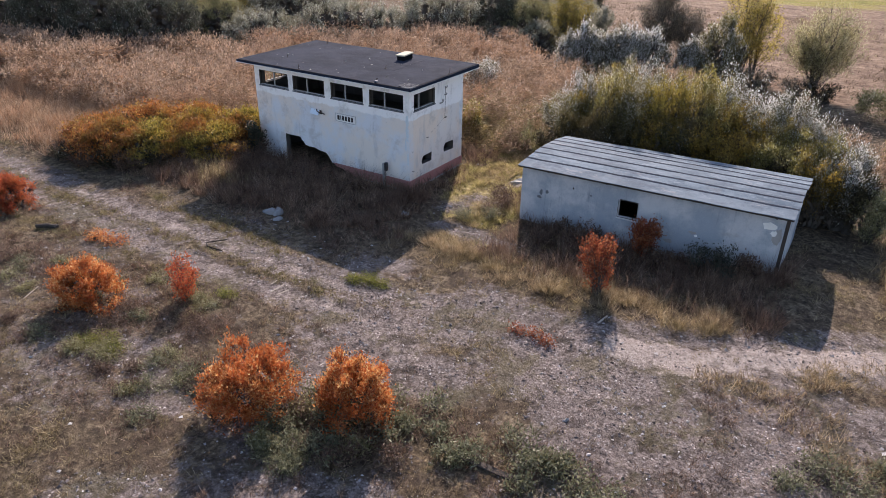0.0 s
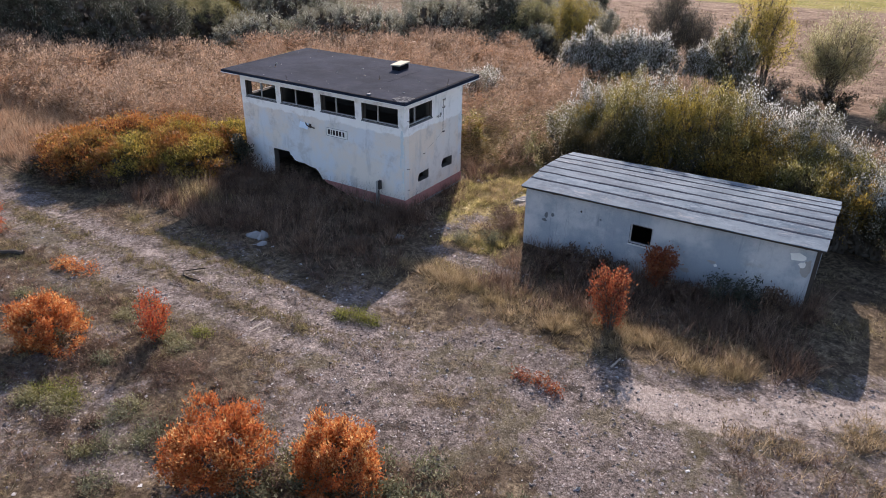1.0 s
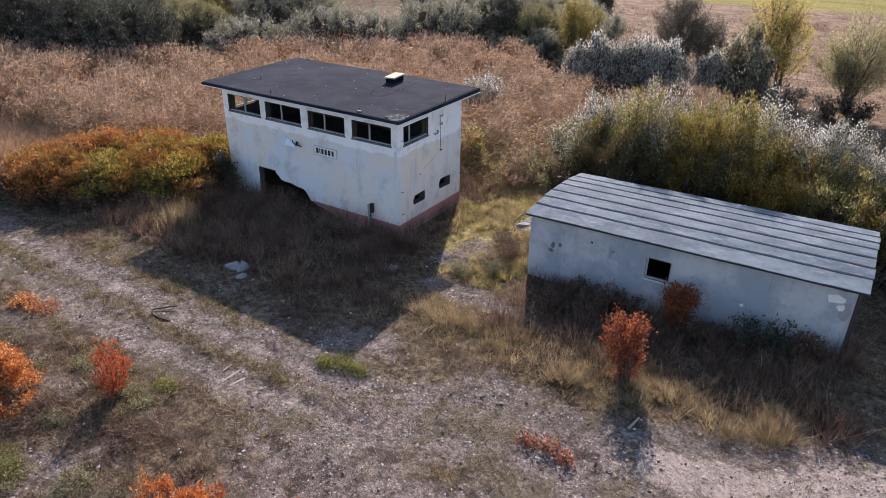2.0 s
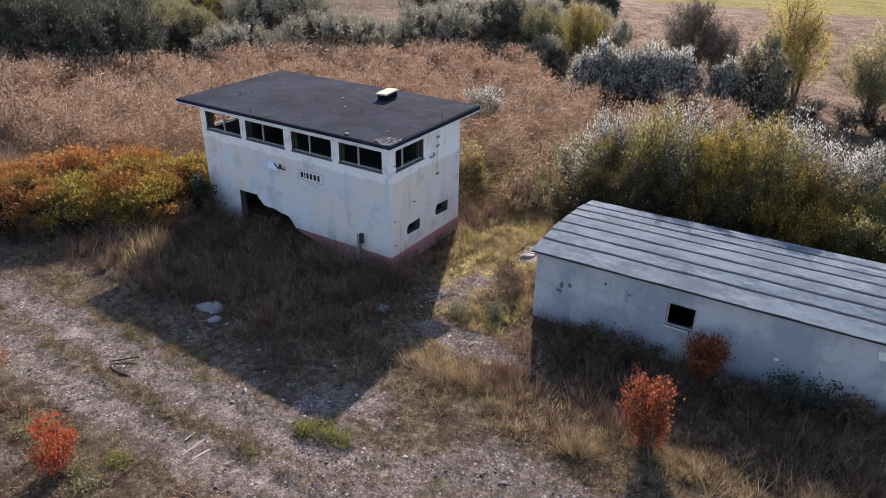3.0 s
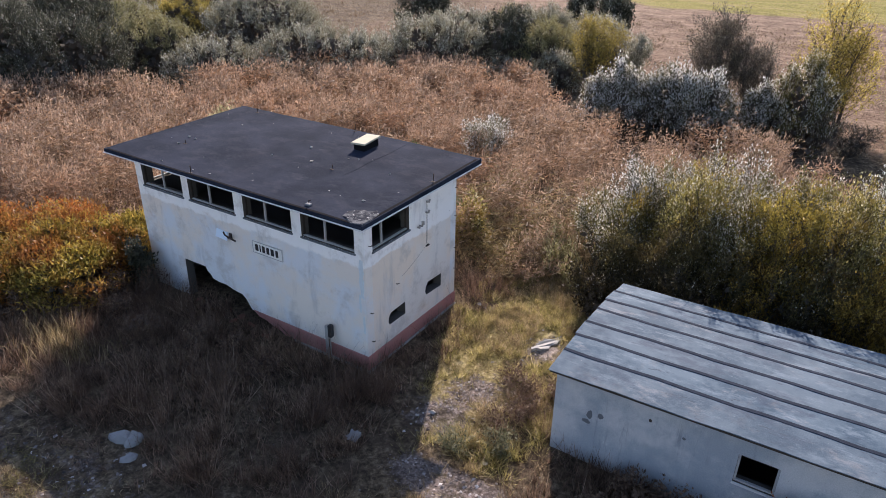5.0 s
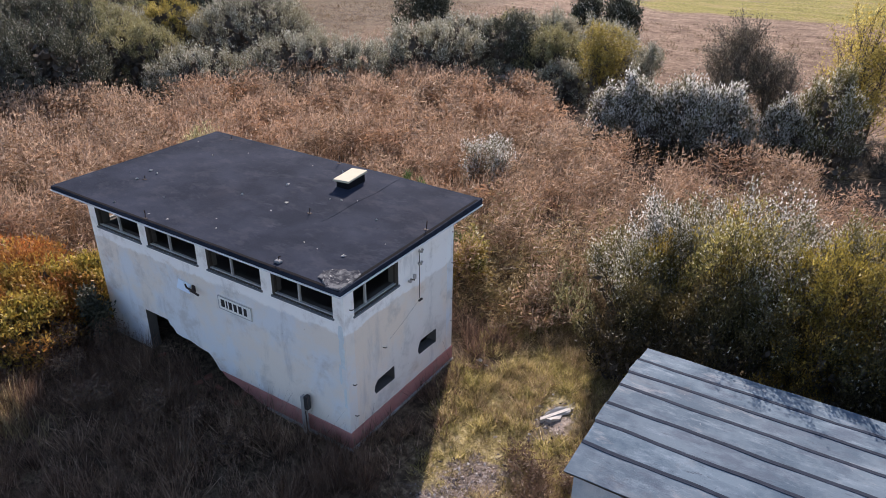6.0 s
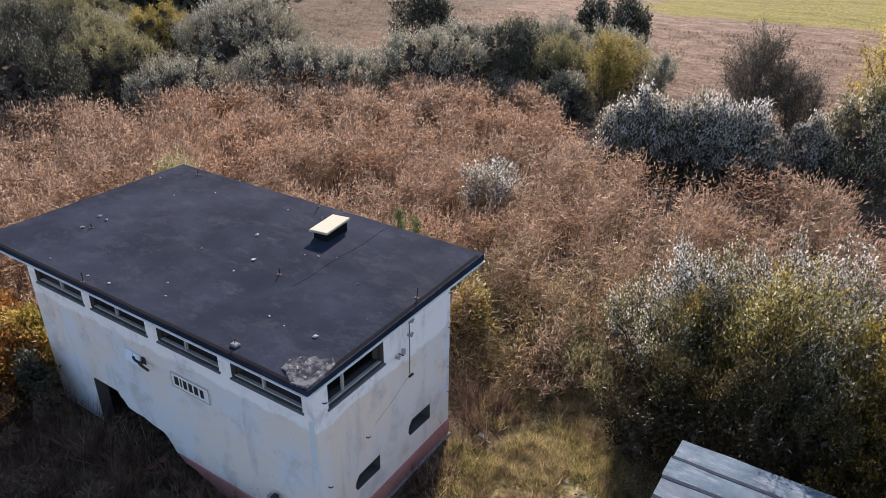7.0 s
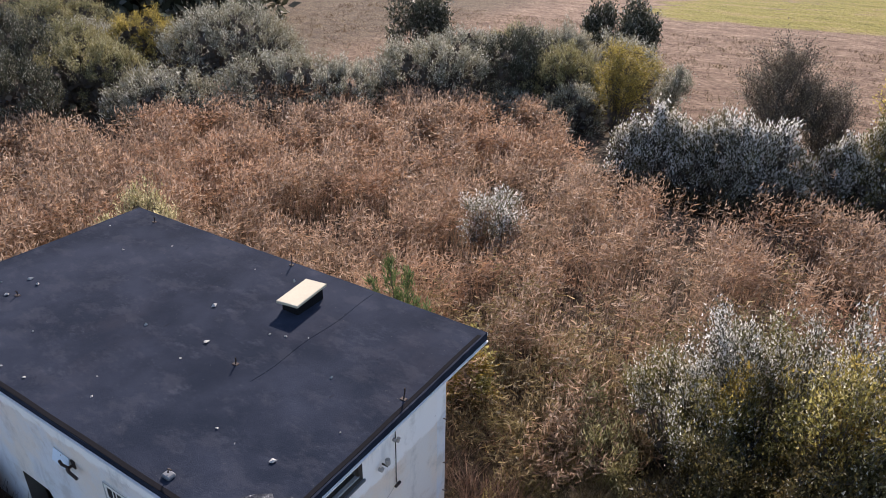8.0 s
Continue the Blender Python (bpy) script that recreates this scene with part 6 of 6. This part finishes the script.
reeds.leaves(at, face, rng.uniform(0.17, 0.32, some.sum()), 0.044 * coarse[some], rng, 1, droop=0.10)
tagged(new("reed_bed", reeds.mesh("reed_bed", [M["reed"], M["plume"], M["sedge"]])), "dense bed of dry russet reeds with feathery plumes", "reeds", kind="stuff")

# ---- grass ----


def grass(name, label, material, area, weight, count, height, width, seed, tuft=6, lean_by=0.5, clump=0.10, simple=False, gather=0.22):
    """Tufts of grass over an area (x0, y0, x1, y1), where weight(x, y) says how thick it stands."""
    rng = np.random.RandomState(seed)
    few = count // 5
    x, y = rng.uniform(area[0], area[2], few), rng.uniform(area[1], area[3], few)
    x, y = (np.repeat(v, 5) + rng.normal(0, gather, few * 5) for v in (x, y))
    bulk = np.repeat(rng.uniform(0.45, 1.35, few), 5)
    keep = rng.rand(len(x)) < weight(x, y)
    x, y, bulk = x[keep], y[keep], bulk[keep]
    size = bulk * rng.uniform(0.7, 1.15, len(x)) * (0.65 + 0.7 * waves(x * 0.5 + seed, y * 0.5))
    x, y, size = (np.repeat(v, tuft) for v in (x, y, size))
    off = rng.normal(0, clump, (len(x), 2))
    x, y = x + off[:, 0], y + off[:, 1]
    tall = size * rng.uniform(height[0], height[1], len(x))
    rubbly = rng.rand(len(x)) < 0.9 * np.clip(1.4 * rubble_ground(x, y), 0, 1)
    for sx, sy, r in ((-3.25, -6.1, 0.5), (-2.55, -6.45, 0.3), (3.95, 4.2, 0.4), (3.7, 4.7, 0.35), (4.2, 3.75, 0.35), (1.5, -2.6, 0.3)):
        rubbly |= np.hypot(x - sx, y - sy) < r
    inside = rubbly | ((x > -10.1) & (x < 0.12) & (y > -0.1) & (y < 4.95)) | ((x > 5.9) & (x < 16.85) & (y > -0.06) & (y < 4.95))
    x, y, tall, off = x[~inside], y[~inside], tall[~inside], off[~inside]
    soup = Soup()
    soup.blades(np.stack([x, y, ground_z(x, y) - 0.01], -1), tall, rng.uniform(width[0], width[1], len(x)), (rng.normal(0, lean_by, (len(x), 2)) + (3.0 * off if gather < 0.2 else 0)) * tall[:, None], rng, simple=simple)
    return tagged(new(name, soup.mesh(name, M[material])), label, "grass", kind="stuff")


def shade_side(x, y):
    """The weedy ground before the tower and before the shed, its brown partly standing for their shade."""
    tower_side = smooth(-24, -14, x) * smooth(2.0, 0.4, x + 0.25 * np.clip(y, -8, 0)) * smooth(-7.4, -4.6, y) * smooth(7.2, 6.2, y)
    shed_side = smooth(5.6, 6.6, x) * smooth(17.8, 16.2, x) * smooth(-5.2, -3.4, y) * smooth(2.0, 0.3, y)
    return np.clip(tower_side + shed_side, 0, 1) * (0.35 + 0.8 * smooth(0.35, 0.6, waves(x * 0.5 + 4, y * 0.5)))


def sunny_bank(x, y):
    """The pale grass between track and shed."""
    line = off_line(x, y, [(3.3, -5.2), (6.5, -5.0), (9.5, -4.9), (13.0, -4.8), (15.0, -4.4)])
    return smooth(1.25, 0.4, line) * (0.06 + 0.75 * smooth(0.46, 0.60, waves(x * 0.9, y * 0.9 + 3)))


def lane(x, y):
    """The mossy gap between the two buildings, cut off at the tower's shadow edge."""
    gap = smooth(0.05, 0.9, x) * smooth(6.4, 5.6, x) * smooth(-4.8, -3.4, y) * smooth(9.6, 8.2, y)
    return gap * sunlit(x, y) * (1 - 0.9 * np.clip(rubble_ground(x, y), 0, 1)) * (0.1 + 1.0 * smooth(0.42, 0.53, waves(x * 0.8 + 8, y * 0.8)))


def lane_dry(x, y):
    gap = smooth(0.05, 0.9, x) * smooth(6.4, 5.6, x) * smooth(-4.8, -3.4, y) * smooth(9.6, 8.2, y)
    # pale tufts end along the same cast shadow line
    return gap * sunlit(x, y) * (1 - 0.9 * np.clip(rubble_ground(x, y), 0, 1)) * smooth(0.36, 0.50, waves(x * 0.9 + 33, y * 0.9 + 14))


def verge(x, y):
    """Thin grass over the rest, left out of the tower's shadow."""
    return np.clip(1.05 - 1.0 * bare_ground(x, y) - 0.8 * sandy_ground(x, y), 0.10, 1) * (0.15 + 0.75 * smooth(0.4, 0.62, waves(x * 0.45 + 60, y * 0.45))) * smooth(13, 9, y) * (1 - smooth(2.6, 1.4, x - 0.4 * (4.86 - y) + 2.2) * smooth(-12.5, -11, x) * smooth(-7.5, -6.5, y))


RIGHT_TUFTS = [(16.5, -7.9), (18.4, -7.7), (19.9, -8.8), (21.5, -10.2)]


def patchy(x, y):
    """Dark low weeds: a band along the old line by the oak bushes, and patches over the rest."""
    band = smooth(1.9, 0.6, off_line(x, y, [(-14, -14.6), (-3, -14.2), (3, -14.4), (7, -14.6), (12, -14.0), (18, -13.4)]))
    right = 0.5 * smooth(1.3, 0.4, off_line(x, y, RIGHT_TUFTS))
    spots = smooth(0.5, 0.62, waves(x * 0.55 + 21, y * 0.55 + 6)) * (1 - 0.6 * sandy_ground(x, y)) * smooth(0.8, 2.0, off_line(x, y, TRACK)) * (1 - 0.85 * smooth(4, 7, x) * smooth(15, 13.5, x) * smooth(13.2, 12.2, -y))
    return np.clip((0.85 - 0.4 * smooth(6, 10, x)) * band + 0.8 * right + (1.0 - 0.55 * smooth(-2, 6, x)) * spots, 0.02, 1) * (0.35 + 0.8 * smooth(0.38, 0.55, waves(x * 1.3, y * 1.3 + 40)))


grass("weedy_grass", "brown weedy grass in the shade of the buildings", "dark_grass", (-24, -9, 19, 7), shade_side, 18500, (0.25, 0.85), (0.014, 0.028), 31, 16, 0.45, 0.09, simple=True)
grass("pale_grass", "pale dry bent grass on a sunny bank", "bank_grass", (1, -8, 24, 5), sunny_bank, 21000, (0.12, 0.50), (0.009, 0.017), 32, 40, 0.40, 0.15, True, 0.12)
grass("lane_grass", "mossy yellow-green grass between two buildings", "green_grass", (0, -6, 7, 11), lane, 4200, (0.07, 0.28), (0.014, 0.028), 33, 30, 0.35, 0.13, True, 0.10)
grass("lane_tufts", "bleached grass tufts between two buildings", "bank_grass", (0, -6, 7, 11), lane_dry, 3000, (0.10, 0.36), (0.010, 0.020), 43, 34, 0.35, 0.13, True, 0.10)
grass("ochre_tufts", "ochre grass tufts on the gravel", "bank_grass", (14, -13, 26, -2), lambda x, y: np.clip(smooth(1.0, 0.3, off_line(x, y, RIGHT_TUFTS)) + smooth(0.8, 0.3, off_line(x, y, [(18.6, -6.2), (20.5, -4.6), (23, -3.5)])), 0, 1) * (0.2 + 0.8 * smooth(0.42, 0.55, waves(x * 1.1, y * 1.1 + 3))), 7000, (0.12, 0.45), (0.012, 0.024), 45, 10, 0.6, 0.07, simple=True)
grass("verge_grass", "thin dry grass over stony ground", "dry_grass", (-32, -24, 26, 12), verge, 33000, (0.05, 0.19), (0.014, 0.026), 34, 13, 0.8, 0.09, simple=True)
grass("brown_grass", "low dark brown weeds in patches on stony ground", "dark_grass", (-30, -24, 26, -6), patchy, 39000, (0.05, 0.22), (0.014, 0.028), 38, 11, 0.8, 0.09, simple=True)
def track_green(x, y):
    """Olive cushions between the ruts and along the verge before the tower."""
    edge = smooth(0.75, 0.2, off_line(x, y, [(-9, -8.0), (-4, -8.3), (-1.5, -8.35), (0.5, -8.6), (3.5, -8.3)])) * smooth(0.42, 0.55, waves(x * 0.8 + 2, y * 0.8 + 9))
    south = smooth(0.9, 0.2, off_line(x, y, [(-16, -12.0), (-8, -12.3), (-3, -12.4), (1, -12.9)])) * smooth(0.45, 0.58, waves(x * 0.7 + 52, y * 0.7 + 9))
    return np.clip(0.4 * mid_strip(x, y) + 0.8 * edge + 0.7 * south, 0, 1)


grass("track_grass", "low olive grass and moss between the wheel ruts", "olive_grass", (-26, -14, 8, -7), track_green, 12000, (0.05, 0.17), (0.014, 0.026), 48, 12, 0.8, 0.09, simple=True)
grass("tall_grass", "tall pale grass tuft in shade beside the hedge", "dry_grass", (-11, -6.5, -6.5, -3.5), lambda x, y: np.exp(-((x + 8.4) / 1.2) ** 2 - ((y + 4.8) / 0.6) ** 2), 900, (0.7, 1.3), (0.012, 0.022), 35, 5, 0.25)
grass("tall_grass", "thin brown grass tussocks in the shade of the tower", "dark_grass", (-13, -6.5, 1.5, -0.8), lambda x, y: smooth(0.45, 0.6, waves(x * 0.8 + 2, y * 0.8 + 60)), 800, (0.5, 1.05), (0.012, 0.022), 47, 22, 0.25, 0.09, True, 0.08)
grass("tall_grass", "tall dry grass on the eastern flank", "bank_grass", (17, -4, 32, 30), lambda x, y: smooth(19.5, 21.5, x) * smooth(-1, 2, y) * (0.3 + 0.7 * smooth(0.4, 0.55, waves(x * 0.5, y * 0.5 + 9))), 16000, (0.5, 1.1), (0.014, 0.032), 36, 8, 0.35, simple=True)
grass("tall_grass", "tawny tall grass beside the hedge and track", "reed", (-62, -9, -14, 3), lambda x, y: smooth(-15, -18, x) * smooth(-8.0, -5.5, y) * smooth(2.5, 0.0, y) * (0.25 + 0.75 * smooth(0.4, 0.55, waves(x * 0.4, y * 0.4 + 9))), 24000, (0.4, 1.1), (0.018, 0.04), 39, 7, 0.4, simple=True)
grass("meadow_grass", "tawny meadow grass beyond the willows", "meadow_grass", (-60, 34, 40, 78), lambda x, y: 0.35 + 0.6 * smooth(0.4, 0.6, waves(x * 0.15, y * 0.3)), 13000, (0.15, 0.4), (0.05, 0.09), 37, 3, 0.8, 0.4, simple=True)

# ---- gravel ----
rng = np.random.RandomState(41)
N = 90000
x, y = rng.uniform(-24, 26, N), rng.uniform(-23, -3, N)
keep = rng.rand(N) < np.clip(bare_ground(x, y) + 0.25 * sandy_ground(x, y), 0.03, 1) * 0.62 * (0.3 + 0.9 * smooth(0.35, 0.6, waves(x * 0.9 + 2, y * 0.9)))
x, y = x[keep], y[keep]
more_x, more_y = rng.uniform(1.5, 7.5, 9000), rng.uniform(-4.5, 5.5, 9000)
keep = (rng.rand(9000) < 0.8 * np.clip(rubble_ground(more_x, more_y), 0, 1)) & ~((more_x > 5.9) & (more_y > -0.1))
x, y = np.concatenate([x, more_x[keep]]), np.concatenate([y, more_y[keep]])
gravel = Soup()
gravel.stones(np.stack([x, y, ground_z(x, y) + 0.004], -1), 0.016 + 0.075 * rng.rand(len(x)) ** 3, rng, sunk=True)
n = Nodes("gravel_stone")
tone = n.add("ShaderNodeNewGeometry").outputs["Random Per Island"]
M["gravel"] = n.finish(n.ramp(tone, [(0.0, (0.05, 0.042, 0.04)), (0.45, (0.19, 0.165, 0.155)), (0.8, (0.34, 0.31, 0.295)), (0.96, (0.46, 0.43, 0.41)), (1.0, (0.62, 0.59, 0.56))]), 0.9, specular=0.2)
tagged(new("gravel", gravel.mesh("gravel", M["gravel"])), "loose grey-brown track ballast and gravel", "gravel", kind="stuff")

# ---- far woods ----
rng = np.random.RandomState(51)
woods = Soup()
count = 21000
a = rng.uniform(0, 2 * math.pi, count)
near = 95 + 60 * waves(np.cos(a) * 3 + 20, np.sin(a) * 3 + 20) + np.where((a > 1.0) & (a < 2.0), 70, 0) - 34 * ((a > 2.42) & (a < 3.4))
r = near + rng.uniform(0, 30, count)
crown_h = 7 + 6 * waves(a * 25, r * 0.08)
at = np.stack([r * np.cos(a), r * np.sin(a), rng.beta(1.6, 1.1, count) * crown_h], -1)
woods.leaves(at, rng.normal(size=(count, 3)), rng.uniform(1.2, 2.6, count), rng.uniform(0.8, 1.6, count), rng)
x, y = rng.uniform(-100, -58, 7000), 0
y = 46 + 0.55 * (-58 - x) * rng.uniform(-0.2, 1.0, 7000) + rng.uniform(0, 14, 7000)
woods.leaves(np.stack([x, y, rng.beta(1.2, 1.2, 7000) * 11], -1), rng.normal(size=(7000, 3)), rng.uniform(1.2, 2.4, 7000), rng.uniform(0.8, 1.5, 7000), rng)
tagged(new("far_woods", woods.mesh("far_woods", M["dark_leaf"])), "dark belt of woods round the marsh", "woods", kind="stuff")
